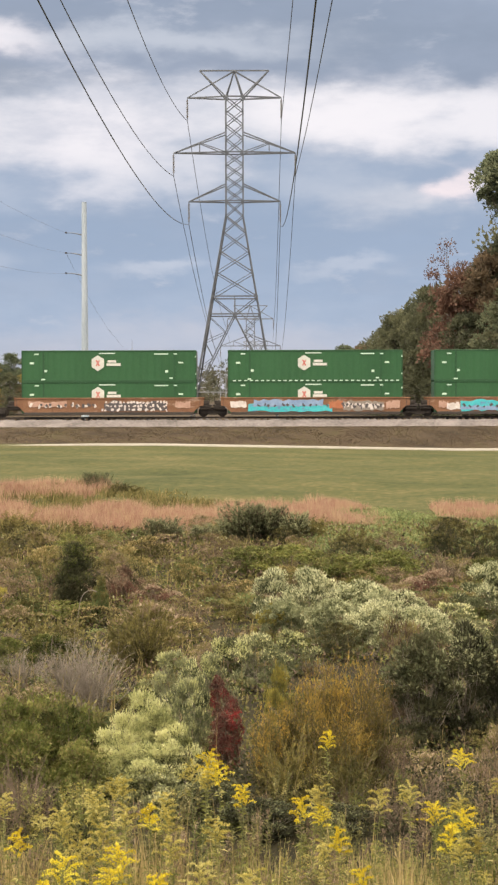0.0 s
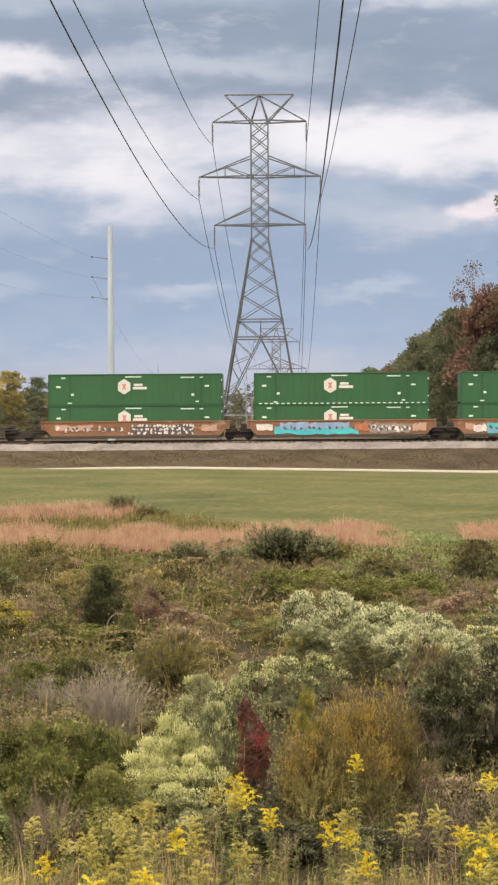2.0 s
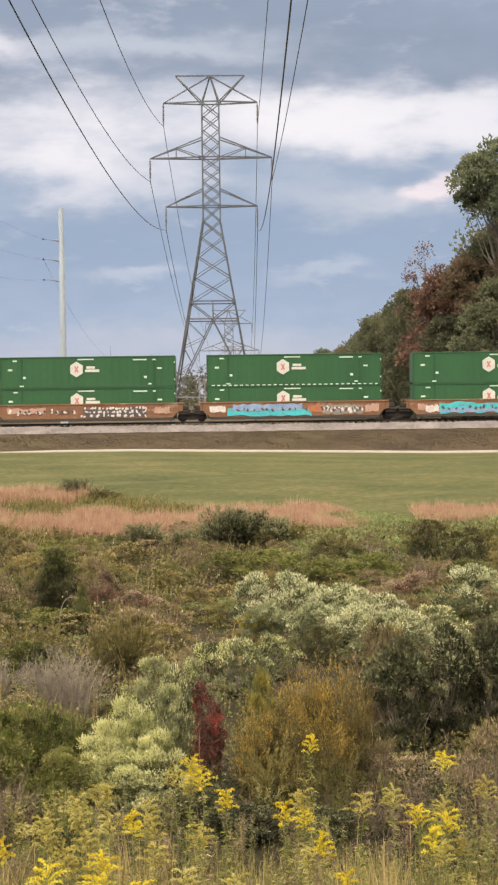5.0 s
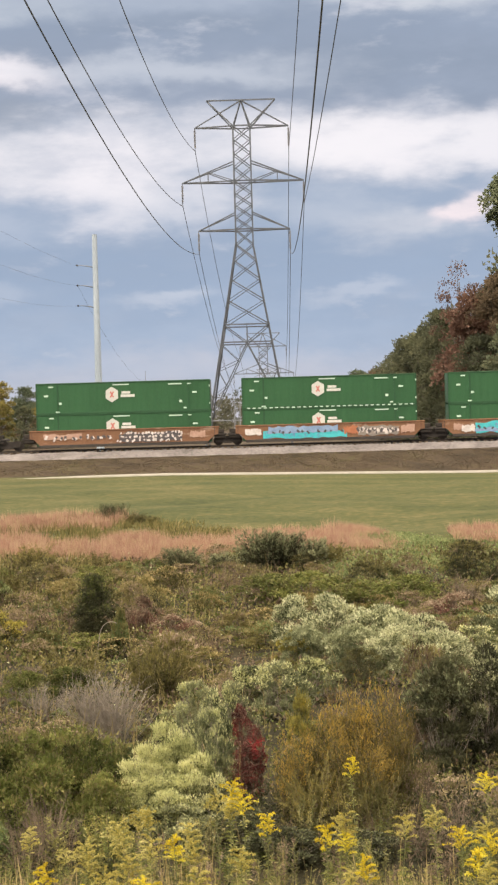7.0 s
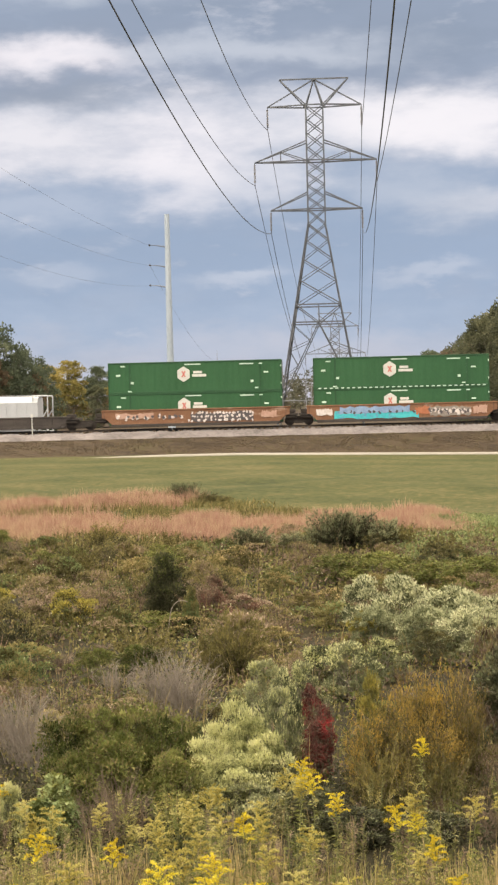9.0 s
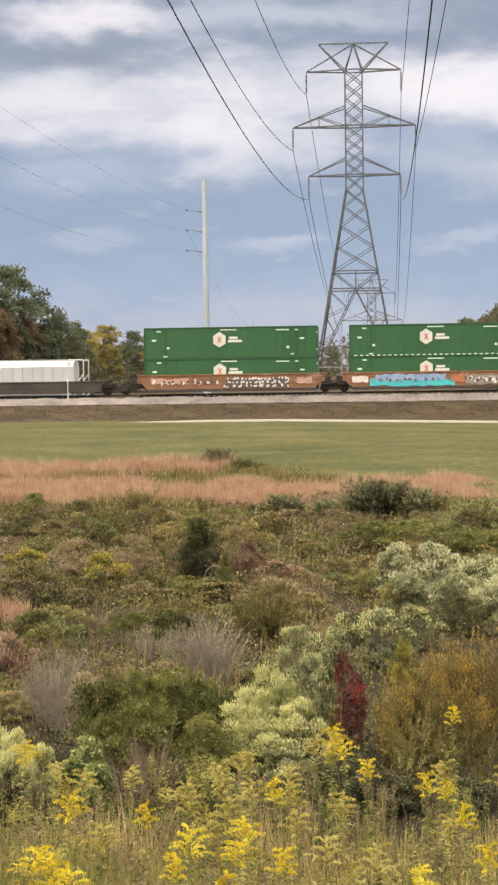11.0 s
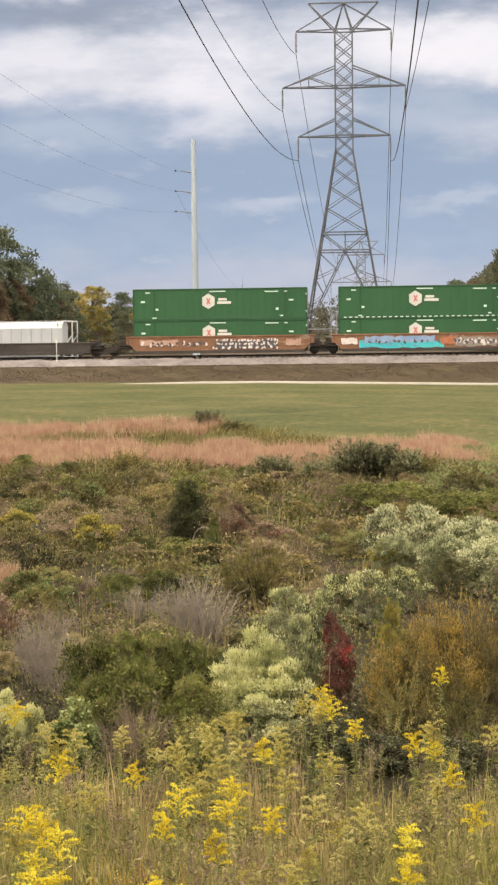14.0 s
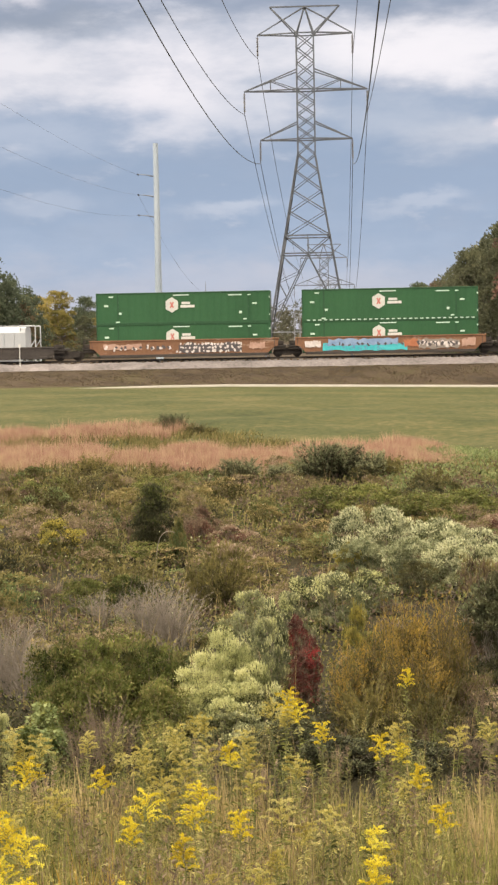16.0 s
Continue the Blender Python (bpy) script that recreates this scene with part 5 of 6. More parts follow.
def feathery_proto(seed, w, h, d, count, mats, tip_mat, tip_share, stems=150, leaf_k=1.0):
    """A dense broom of upright fine-leaved wands."""
    rng = np.random.default_rng(seed)
    b = np.stack([rng.normal(0, w * 0.17, stems), rng.normal(0, d * 0.17, stems), np.full(stems, -0.05)], 1)
    rad = np.sqrt(rng.random(stems))
    th = rng.uniform(0, 6.283, stems)
    lump = 0.11 * np.sin(th * 3 + seed) + 0.09 * np.sin(th * 5 + rad * 6 + seed * 2)
    hh = h * (0.94 - 0.30 * rad ** 2 + lump * (0.4 + rad)) * rng.uniform(0.55, 1.04, stems)
    tip = np.stack([w * 0.5 * rad * np.cos(th), d * 0.5 * rad * np.sin(th), hh], 1)
    st = sticks(b, tip, 0.007, 0.002)
    per = count // stems
    t = rng.uniform(0.05, 1.0, (stems, per)) ** 0.85
    pos = (b[:, None] * (1 - t[..., None]) + tip[:, None] * t[..., None]).reshape(-1, 3) + rng.normal(0, 0.022 * h, (stems * per, 3))
    al = unit(np.repeat(tip - b, per, 0) + rng.normal(0, 0.55 * h, (stems * per, 3)) * 0.5)
    L = rng.uniform(0.025, 0.065, len(pos)) * leaf_k
    q = leaves(rng, pos, al, L, L * 0.32)
    out = t.ravel() + rng.normal(0, 0.1, len(pos)) + 0.25 * pos[:, 0] / w
    cut = np.quantile(out, 1 - tip_share)
    return (("woody_base", quad_mesh("woody_base", st, M["twig_brown"])), ("foliage", quad_mesh("foliage", q[out < cut], M[mats])), ("outer_foliage", quad_mesh("tips", q[out >= cut], M[tip_mat])))


def twig_proto(seed, w, h, d, mat, n=90, forks=6, r=0.007):
    """A bare, finely forked bush."""
    rng = np.random.default_rng(seed)
    b = np.stack([rng.normal(0, w * 0.08, n), rng.normal(0, d * 0.08, n), np.full(n, -0.05)], 1)
    a = unit(np.stack([rng.normal(0, 0.42, n) * w / h, rng.normal(0, 0.42, n) * d / h, np.ones(n)], 1))
    e = b + a * h * rng.uniform(0.45, 0.85, (n, 1))
    segs = [sticks(b, e, r, r * 0.5)]
    k = rng.integers(0, n, n * forks)
    f = rng.uniform(0.35, 1.0, (n * forks, 1))
    p = b[k] + (e[k] - b[k]) * f
    dd = unit(a[k] + rng.normal(0, 0.45, (n * forks, 3)))
    p2 = p + dd * h * rng.uniform(0.12, 0.32, (n * forks, 1))
    segs.append(sticks(p, p2, r * 0.45, r * 0.2))
    k2 = rng.integers(0, n * forks, n * forks * 2)
    p3 = p[k2] + (p2[k2] - p[k2]) * rng.uniform(0.3, 1, (len(k2), 1))
    p4 = p3 + unit(dd[k2] + rng.normal(0, 0.6, (len(k2), 3))) * h * rng.uniform(0.05, 0.14, (len(k2), 1))
    segs.append(sticks(p3, p4, r * 0.28, r * 0.12))
    return (("woody_base", quad_mesh("woody_base", segs[0], M[mat])), ("brushwood", quad_mesh("brushwood", np.concatenate(segs[1:]), M[mat])))


P = {}
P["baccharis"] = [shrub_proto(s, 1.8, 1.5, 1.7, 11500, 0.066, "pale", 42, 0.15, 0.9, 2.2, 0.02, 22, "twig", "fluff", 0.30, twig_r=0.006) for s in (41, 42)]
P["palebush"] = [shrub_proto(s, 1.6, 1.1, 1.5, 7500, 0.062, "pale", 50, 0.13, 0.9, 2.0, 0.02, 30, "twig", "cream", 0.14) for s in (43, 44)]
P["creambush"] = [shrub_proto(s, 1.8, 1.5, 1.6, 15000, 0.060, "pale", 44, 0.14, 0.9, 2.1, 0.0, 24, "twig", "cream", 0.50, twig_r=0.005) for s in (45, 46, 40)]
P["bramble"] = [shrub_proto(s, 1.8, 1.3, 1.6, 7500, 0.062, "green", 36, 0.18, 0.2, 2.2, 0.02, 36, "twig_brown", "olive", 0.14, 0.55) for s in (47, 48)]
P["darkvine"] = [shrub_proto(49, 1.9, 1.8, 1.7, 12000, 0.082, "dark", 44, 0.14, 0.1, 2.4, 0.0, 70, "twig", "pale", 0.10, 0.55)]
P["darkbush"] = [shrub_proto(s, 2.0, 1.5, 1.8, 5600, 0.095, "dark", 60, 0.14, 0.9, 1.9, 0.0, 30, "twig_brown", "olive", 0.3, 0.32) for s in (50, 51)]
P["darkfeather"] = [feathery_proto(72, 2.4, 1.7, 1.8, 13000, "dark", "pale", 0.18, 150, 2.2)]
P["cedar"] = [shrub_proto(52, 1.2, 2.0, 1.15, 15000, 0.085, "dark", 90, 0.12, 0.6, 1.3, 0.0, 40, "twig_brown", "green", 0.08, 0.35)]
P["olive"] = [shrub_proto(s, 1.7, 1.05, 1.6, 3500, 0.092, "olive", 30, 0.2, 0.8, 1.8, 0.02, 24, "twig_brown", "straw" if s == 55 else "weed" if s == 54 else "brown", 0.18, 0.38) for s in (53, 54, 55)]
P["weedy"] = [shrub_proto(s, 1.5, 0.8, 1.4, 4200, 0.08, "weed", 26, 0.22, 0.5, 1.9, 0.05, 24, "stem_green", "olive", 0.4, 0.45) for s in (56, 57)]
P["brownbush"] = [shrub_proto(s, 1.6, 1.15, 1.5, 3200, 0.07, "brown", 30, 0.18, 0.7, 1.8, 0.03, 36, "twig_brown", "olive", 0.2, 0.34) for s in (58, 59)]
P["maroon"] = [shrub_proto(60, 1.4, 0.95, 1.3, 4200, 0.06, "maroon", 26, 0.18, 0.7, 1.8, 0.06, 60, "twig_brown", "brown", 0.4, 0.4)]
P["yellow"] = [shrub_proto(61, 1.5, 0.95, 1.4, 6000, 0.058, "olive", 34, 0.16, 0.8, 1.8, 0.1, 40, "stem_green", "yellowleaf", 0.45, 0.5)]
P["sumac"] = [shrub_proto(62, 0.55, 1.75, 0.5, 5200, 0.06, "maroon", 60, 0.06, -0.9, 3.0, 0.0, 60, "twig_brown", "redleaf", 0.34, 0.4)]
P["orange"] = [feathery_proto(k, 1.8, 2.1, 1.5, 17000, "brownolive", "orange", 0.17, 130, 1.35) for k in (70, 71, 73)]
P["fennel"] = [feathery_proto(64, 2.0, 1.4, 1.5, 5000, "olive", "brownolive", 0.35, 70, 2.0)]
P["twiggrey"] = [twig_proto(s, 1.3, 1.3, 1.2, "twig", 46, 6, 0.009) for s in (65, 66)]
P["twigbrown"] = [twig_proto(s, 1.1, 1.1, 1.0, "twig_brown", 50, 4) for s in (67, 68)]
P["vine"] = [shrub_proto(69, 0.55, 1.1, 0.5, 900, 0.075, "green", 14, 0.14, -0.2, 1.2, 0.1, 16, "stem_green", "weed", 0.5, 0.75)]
DESC = {
    "baccharis": ("groundsel_bush", "groundsel bush covered in silvery white seed fluff", "bush"), "palebush": ("groundsel_bush", "low grey-green bush with pale tips", "bush"),
    "creambush": ("groundsel_bush", "bushy shrub with creamy yellow-white flower tips", "bush"), "bramble": ("bramble_bush", "tangled leafy green bramble bush", "bush"),
    "darkvine": ("vine_thicket", "dark thicket of grey twigs hung with green vine", "bush"), "darkbush": ("dark_bush", "dense dark green upright bush", "bush"),
    "darkfeather": ("feathery_bush", "dark feathery upright bush at the lawn edge", "bush"), "cedar": ("cedar_sapling", "young dark green cedar standing in the brush", "tree"), "olive": ("wild_shrub", "dull olive wild shrub going to seed", "bush"),
    "weedy": ("weed_clump", "clump of fresh green leafy weeds", "weeds"), "brownbush": ("dry_bush", "dry brown bush with fine twigs", "bush"),
    "maroon": ("maroon_bush", "low maroon-leaved autumn bush", "bush"), "yellow": ("yellow_bush", "round bush topped with yellow leaves", "bush"),
    "sumac": ("sumac", "slender sumac with hanging crimson leaves", "bush"), "orange": ("feathery_shrub", "tall feathery shrub turned rusty orange", "bush"),
    "fennel": ("fennel_clump", "clump of tall feathery grey-green weeds", "weeds"), "twiggrey": ("bare_bush", "leafless grey bush of fine twigs", "bush"),
    "twigbrown": ("bare_bush", "leafless brown bush of fine twigs", "bush"), "vine": ("vine", "climbing vine with large pale green leaves", "vine")}
SIZE = {"baccharis": (1.8, 1.5), "palebush": (1.6, 1.1), "creambush": (1.72, 1.45), "bramble": (1.8, 1.3), "darkvine": (1.9, 1.8), "darkbush": (2.0, 1.5), "darkfeather": (2.4, 1.7), "cedar": (1.15, 2.0), "olive": (1.7, 1.05), "weedy": (1.5, 0.8),
        "brownbush": (1.6, 1.15), "maroon": (1.4, 0.95), "yellow": (1.5, 0.95), "sumac": (0.62, 1.75), "orange": (1.9, 2.2), "fennel": (2.0, 1.4), "twiggrey": (1.3, 1.3), "twigbrown": (1.1, 1.1), "vine": (0.55, 1.1)}
rnd = random.Random(9)


def shrub(kind, x, y, w, h):
    nm, lb, cat = DESC[kind]
    pw, ph = SIZE[kind]
    sw = w / pw
    plant(rnd.choice(P[kind]), nm, lb, cat, (x, y, float(gz(x, y))), rnd.uniform(0, 6.28), (sw, sw, h / ph), "brush below the railway")


# kind, x, y, width, height
HERO = [
    # white and grey-green groundsel ridge
    ("baccharis", 0.6, 40.4, 1.35, 1.4), ("baccharis", 1.55, 38.6, 1.6, 1.5), ("baccharis", 2.55, 36.6, 1.9, 1.4), ("baccharis", 3.6, 37.2, 1.6, 1.05), ("baccharis", 6.2, 40.3, 1.8, 1.35), ("baccharis", 7.3, 39.4, 1.5, 1.2),
    ("baccharis", 1.9, 35.4, 1.5, 1.05), ("baccharis", 2.9, 34.8, 1.6, 1.1), ("baccharis", 3.9, 35.2, 1.5, 1.0), ("baccharis", 0.9, 37.8, 1.1, 0.9), ("palebush", 4.8, 36.4, 1.5, 0.9), ("yellow", 0.55, 38.2, 0.95, 0.75),
    ("palebush", 0.23, 30.5, 1.25, 0.98), ("palebush", 0.9, 32.6, 1.2, 0.8), ("palebush", -1.40, 29.0, 1.05, 0.95), ("palebush", -0.66, 28.6, 0.75, 0.95), ("palebush", -0.4, 31.4, 1.2, 0.8), ("fennel", -2.22, 33.0, 1.2, 1.4), ("fennel", -2.7, 33.8, 1.0, 1.1),
    # cream-tipped groundsel and the sumac beside it
    ("creambush", -1.37, 20.95, 0.86, 1.24), ("creambush", -1.80, 20.60, 0.82, 0.86), ("creambush", -0.99, 20.50, 0.80, 0.95), ("creambush", -1.40, 20.2, 1.0, 0.74), ("creambush", -1.62, 20.8, 0.7, 1.02), ("creambush", -1.15, 20.8, 0.7, 1.08), ("palebush", -0.50, 20.3, 0.42, 0.62), ("palebush", -0.98, 25.2, 0.80, 1.19), ("palebush", -0.92, 22.5, 0.60, 1.23),
    ("palebush", -1.25, 19.9, 1.1, 0.6), ("sumac", -0.44, 22.6, 0.28, 1.34), ("sumac", -0.26, 22.4, 0.26, 1.08), ("sumac", -0.38, 22.2, 0.32, 0.9),
    # rusty feathery shrub
    ("orange", 1.42, 21.6, 1.05, 1.82), ("orange", 0.74, 21.2, 0.85, 1.55), ("orange", 0.28, 20.9, 0.72, 1.2), ("orange", 1.09, 20.4, 1.05, 1.3), ("orange", 1.66, 21.0, 0.78, 1.6), ("orange", 1.0, 21.7, 0.95, 1.72), ("fennel", 0.55, 20.0, 1.0, 0.95), ("fennel", 1.25, 19.8, 1.05, 0.9), ("yellow", 0.42, 23.5, 0.5, 1.23),
    ("darkvine", 2.72, 24.8, 1.15, 1.52), ("darkvine", 3.5, 25.4, 1.1, 1.6), ("darkvine", 4.3, 26.0, 1.4, 1.6), ("brownbush", 2.5, 26.5, 1.2, 1.6), ("brownbush", 2.04, 20.8, 0.75, 0.75),
    # bramble bank, bare bushes and the second cream bush
    ("bramble", -3.26, 21.2, 1.15, 1.16), ("bramble", -2.42, 21.0, 1.05, 1.16), ("bramble", -2.94, 20.3, 1.15, 1.0), ("bramble", -3.75, 21.4, 1.0, 1.12), ("bramble", -2.2, 20.2, 0.9, 0.8), ("bramble", -2.75, 21.8, 1.4, 1.2), ("bramble", -3.4, 20.4, 0.9, 0.8),
    ("twiggrey", -3.05, 28.6, 1.24, 1.30), ("twiggrey", -3.4, 29.2, 1.1, 1.2), ("twiggrey", -2.75, 28.2, 0.9, 1.05), ("twiggrey", -4.91, 24.0, 1.0, 1.26), ("twiggrey", -5.2, 24.4, 0.9, 1.1), ("twiggrey", -4.65, 23.6, 0.7, 1.0),
    ("creambush", -4.42, 19.0, 0.62, 0.94), ("creambush", -4.04, 18.7, 0.48, 0.82), ("creambush", -4.8, 19.4, 0.8, 0.9), ("vine", -3.61, 19.4, 0.34, 0.80), ("vine", -3.4, 18.8, 0.35, 0.6), ("vine", -3.75, 19.1, 0.3, 0.6), ("twigbrown", -2.85, 19.4, 0.77, 0.92), ("twigbrown", -2.95, 18.6, 0.7, 0.8), ("twigbrown", -2.6, 19.0, 0.6, 0.7),
    # cedar and the brush up to the lawn
    ("cedar", -4.75, 42.5, 0.86, 1.65), ("brownbush", -3.95, 46.1, 1.2, 1.25), ("maroon", -3.6, 45.0, 1.2, 0.9), ("olive", -2.4, 36.5, 1.8, 1.0), ("weedy", -3.9, 41.2, 0.5, 0.9),
    ("darkfeather", -0.21, 61.8, 2.3, 1.62), ("darkfeather", 0.62, 62.2, 2.2, 1.4), ("darkfeather", 1.8, 61.8, 1.6, 1.15), ("fennel", 2.4, 62.3, 1.8, 0.95), ("darkfeather", -1.7, 62.0, 1.6, 0.75), ("darkfeather", -3.4, 62.6, 2.0, 0.95), ("darkbush", 7.0, 55.9, 1.9, 1.35), ("darkbush", 8.2, 54.1, 1.9, 1.3),
    ("darkfeather", -8.0, 82.8, 1.9, 0.95), ("fennel", -9.6, 82.0, 2.2, 0.6), ("fennel", -8.8, 82.6, 1.8, 0.6), ("fennel", -7.0, 82.2, 1.8, 0.55), ("fennel", -6.2, 82.6, 1.6, 0.4), ("fennel", -10.8, 81.6, 1.8, 0.5), ("fennel", -12.0, 80.6, 1.9, 0.5),
    ("bramble", 1.4, 49.8, 2.4, 0.95), ("bramble", 3.2, 49.2, 2.4, 0.95), ("bramble", 4.6, 50.2, 2.2, 0.9), ("bramble", 0.0, 50.6, 2.0, 0.8), ("yellow", -7.2, 41.5, 1.45, 0.9), ("yellow", -10.0, 45.0, 1.4, 0.7), ("maroon", -7.0, 29.3, 1.3, 0.8), ("maroon", 5.4, 45.5, 1.8, 0.8), ("twigbrown", 6.4, 50.2, 1.8, 1.2),
    # low dark growth in the hollows, its leaf green also standing in for shade
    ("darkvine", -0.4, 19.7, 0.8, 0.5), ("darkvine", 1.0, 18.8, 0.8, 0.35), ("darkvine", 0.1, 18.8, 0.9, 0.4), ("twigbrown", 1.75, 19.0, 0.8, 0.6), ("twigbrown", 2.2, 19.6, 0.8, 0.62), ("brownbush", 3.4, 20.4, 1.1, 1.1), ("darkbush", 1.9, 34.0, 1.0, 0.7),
]
for s_ in HERO:
    k_, x_s, y_s, w_s, h_s = s_
    shrub(k_, x_s, y_s, w_s * 1.12, h_s * 1.12)

# the rest of the thicket, thinning out to bare lawn
def hides(x, y):
    """Whether a bush there would stand right before one of the marked shrubs."""
    return any(0 < hy - y < 4.5 and abs(x - hx * y / hy) < 0.45 + 0.3 * hw for k, hx, hy, hw, _ in HERO if k != "bramble")


mix_far = ["olive"] * 9 + ["bramble"] * 2 + ["brownbush"] * 5 + ["weedy"] * 2 + ["darkbush"] * 2 + ["twigbrown"] * 2 + ["maroon"] + ["fennel"] * 2
mix_near = ["olive"] * 6 + ["bramble"] * 3 + ["brownbush"] * 4 + ["twigbrown"] * 3 + ["twiggrey"] * 1 + ["weedy"] * 2 + ["palebush"] * 1
y = 23.0
while y < 66:
    half_l, half_r = -0.262 * y - 1, 0.182 * y + 1
    step_ = 1.0 + 0.016 * y
    x = half_l + rnd.uniform(0, step_)
    while x < half_r:
        kx, ky = x + rnd.uniform(-0.4, 0.4), y + rnd.uniform(-0.6, 0.6)
        x += step_ * rnd.uniform(0.9, 1.5)
        if ky > 56 and kx > 1.8 and rnd.random() < 0.75:
            continue
        k = rnd.choice(mix_near if y < 36 else mix_far)
        pw, ph = SIZE[k]
        s = rnd.uniform(0.62, 1.0) * (1.0 if y > 36 else 0.8)
        h = ph * s * rnd.uniform(0.62, 1.05) * (0.5 if hides(kx, ky) else 1.0)
        shrub(k, kx, ky, pw * s * 1.15, h)
    y += 1.55 + 0.012 * y

# leafy undergrowth between the bushes
rng = np.random.default_rng(77)


def wedge(rng, n, y0, y1, bias=1.0):
    yy_ = y0 + (y1 - y0) * rng.random(n) ** bias
    return rng.uniform(-0.262 * yy_ - 1.0, 0.182 * yy_ + 1.0), yy_


# hollow_undergrowth takes the dark leaf green to imitate deep shade
for nm, mk, n, y0, y1, hmax, lb in (("undergrowth", "olive", 60000, 18, 67, 0.30, "tangled olive undergrowth"), ("green_undergrowth", "green", 34000, 18, 66, 0.26, "leafy green undergrowth"),
                                    ("dry_undergrowth", "brown", 36000, 18, 67, 0.34, "dry brown undergrowth"), ("hollow_undergrowth", "dark", 26000, 15.5, 22, 0.45, "dark green undergrowth in the hollow, its darkness painted as shade"), ("weed_patch", "weed", 70000, 55, 72, 0.3, "bright green weeds along the lawn's edge")):
    x_, y_ = wedge(rng, n, y0, y1, 0.8)
    if nm == "weed_patch":
        x_ = rng.uniform(2.0, 13.0, n)
    patchy = np.sin(x_ * 0.9 + y_ * 0.35 + len(nm)) + np.sin(x_ * 0.37 - y_ * 0.5) + rng.normal(0, 0.7, n)
    sel = patchy > -0.6
    x_, y_ = x_[sel], y_[sel]
    p = np.stack([x_, y_, gz(x_, y_) + hmax * rng.random(len(x_)) ** 1.3], 1)
    L = np.interp(y_, (18, 26, 66), (0.042, 0.085, 0.155)) * rng.uniform(0.7, 1.4, len(x_)) * (0.66 if nm == "weed_patch" else 1.0)
    al = unit(rng.normal(0, 0.7, (len(p), 3)) + np.array([0, 0, 0.7]))
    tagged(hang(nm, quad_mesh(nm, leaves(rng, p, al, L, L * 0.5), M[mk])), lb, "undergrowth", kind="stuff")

# tall dry stalks standing out of the brush
x_, y_ = wedge(rng, 1100, 16, 66)
b_ = np.stack([x_, y_, gz(x_, y_)], 1)
tagged(hang("dry_stalks", quad_mesh("dry_stalks", blade_strips(rng, b_, rng.uniform(0.4, 1.1, len(b_)), 0.007 + 0.00022 * y_, rng.uniform(0.05, 0.35, len(b_))), M["straw"])), "thin dry stalks standing in the brush", "weeds", kind="stuff")

# pale seed heads dotted through the brush
x_, y_ = wedge(rng, 900, 22, 64)
p = np.stack([x_, y_, gz(x_, y_) + rng.uniform(0.35, 1.0, len(x_))], 1)
L = np.interp(y_, (22, 64), (0.035, 0.085)) * rng.uniform(0.6, 1.3, len(x_))
sel = np.sin(x_ * 1.1 + y_ * 0.6) + np.sin(y_ * 0.8 - x_ * 0.4) + rng.normal(0, 0.6, len(x_)) > 0.1
tagged(hang("seed_flecks", quad_mesh("seed_flecks", leaves(rng, p[sel], rng.normal(0, 0.6, (int(sel.sum()), 3)) + np.array([0, 0, 0.8]), L[sel], L[sel] * 0.55), M["fluff"])), "pale seed heads dotted through the brush", "weeds", kind="stuff")

# belt of pink bluestem
rng = np.random.default_rng(21)
n = 170000
y_ = rng.uniform(66, 83, n)
x_ = rng.uniform(-0.262 * y_ - 2, 0.182 * y_ + 2)
edge = 72.5 - 2.4 * (x_ < -7.5) + 2.2 * np.sin(x_ * 0.35) + 1.2 * np.sin(x_ * 1.1 + 2)
front = 66.5 + 1.2 * np.sin(x_ * 0.6 + 1)
tuft = np.sin(x_ * 2.3 + 3 * np.sin(y_ * 0.8)) + np.sin(y_ * 1.9 + x_ * 0.5) + rng.normal(0, 0.8, n)
main = (y_ > front) & (y_ < edge + 1.5) & (x_ < 6.9 - 0.25 * (y_ - 66)) & (tuft > -1.3)
back = (y_ > 78.6) & (x_ < -9 + (y_ - 77) * 0.35) & (tuft > -1.0)
right = (y_ > 68) & (y_ < 74) & (x_ > 8.5) & (tuft > -1.0)
sel = main | back | right
b_ = np.stack([x_[sel], y_[sel], gz(x_[sel], y_[sel]) - 0.03], 1)
hb_ = rng.uniform(0.35, 0.95, len(b_)) * (1.0 + 0.25 * np.sin(b_[:, 0] * 1.7) * np.sin(b_[:, 1] * 1.3 + b_[:, 0] * 0.4))
hb_ *= np.where(b_[:, 0] < 8.5, np.clip((8.2 - b_[:, 0]) / 5, 0.35, 1), 0.8)
tagged(hang("bluestem_grass", quad_mesh("bluestem_grass", wedge_blades(rng, b_, hb_, 0.035, rng.uniform(0.05, 0.7, len(b_))), M["pink"])), "belt of tall pinkish-tan bluestem grass", "grass", kind="stuff")
n = 70000
y_ = rng.uniform(63.5, 82.5, n)
x_ = rng.uniform(-0.262 * y_ - 2, 0.182 * y_ + 2)
in_gap = (x_ < 1.5 - 0.5 * (y_ - 72)) & (np.sin(x_ * 1.1 + y_ * 0.8) + np.sin(x_ * 0.45 - y_ * 1.1) + rng.normal(0, 0.7, n) > -0.5)
at_front = (y_ < 68.5) & (rng.random(n) < 0.7)
sel = in_gap | at_front
hm = rng.uniform(0.12, 0.48, n) * np.where(x_ < -7.0, 1.35, 1.0)
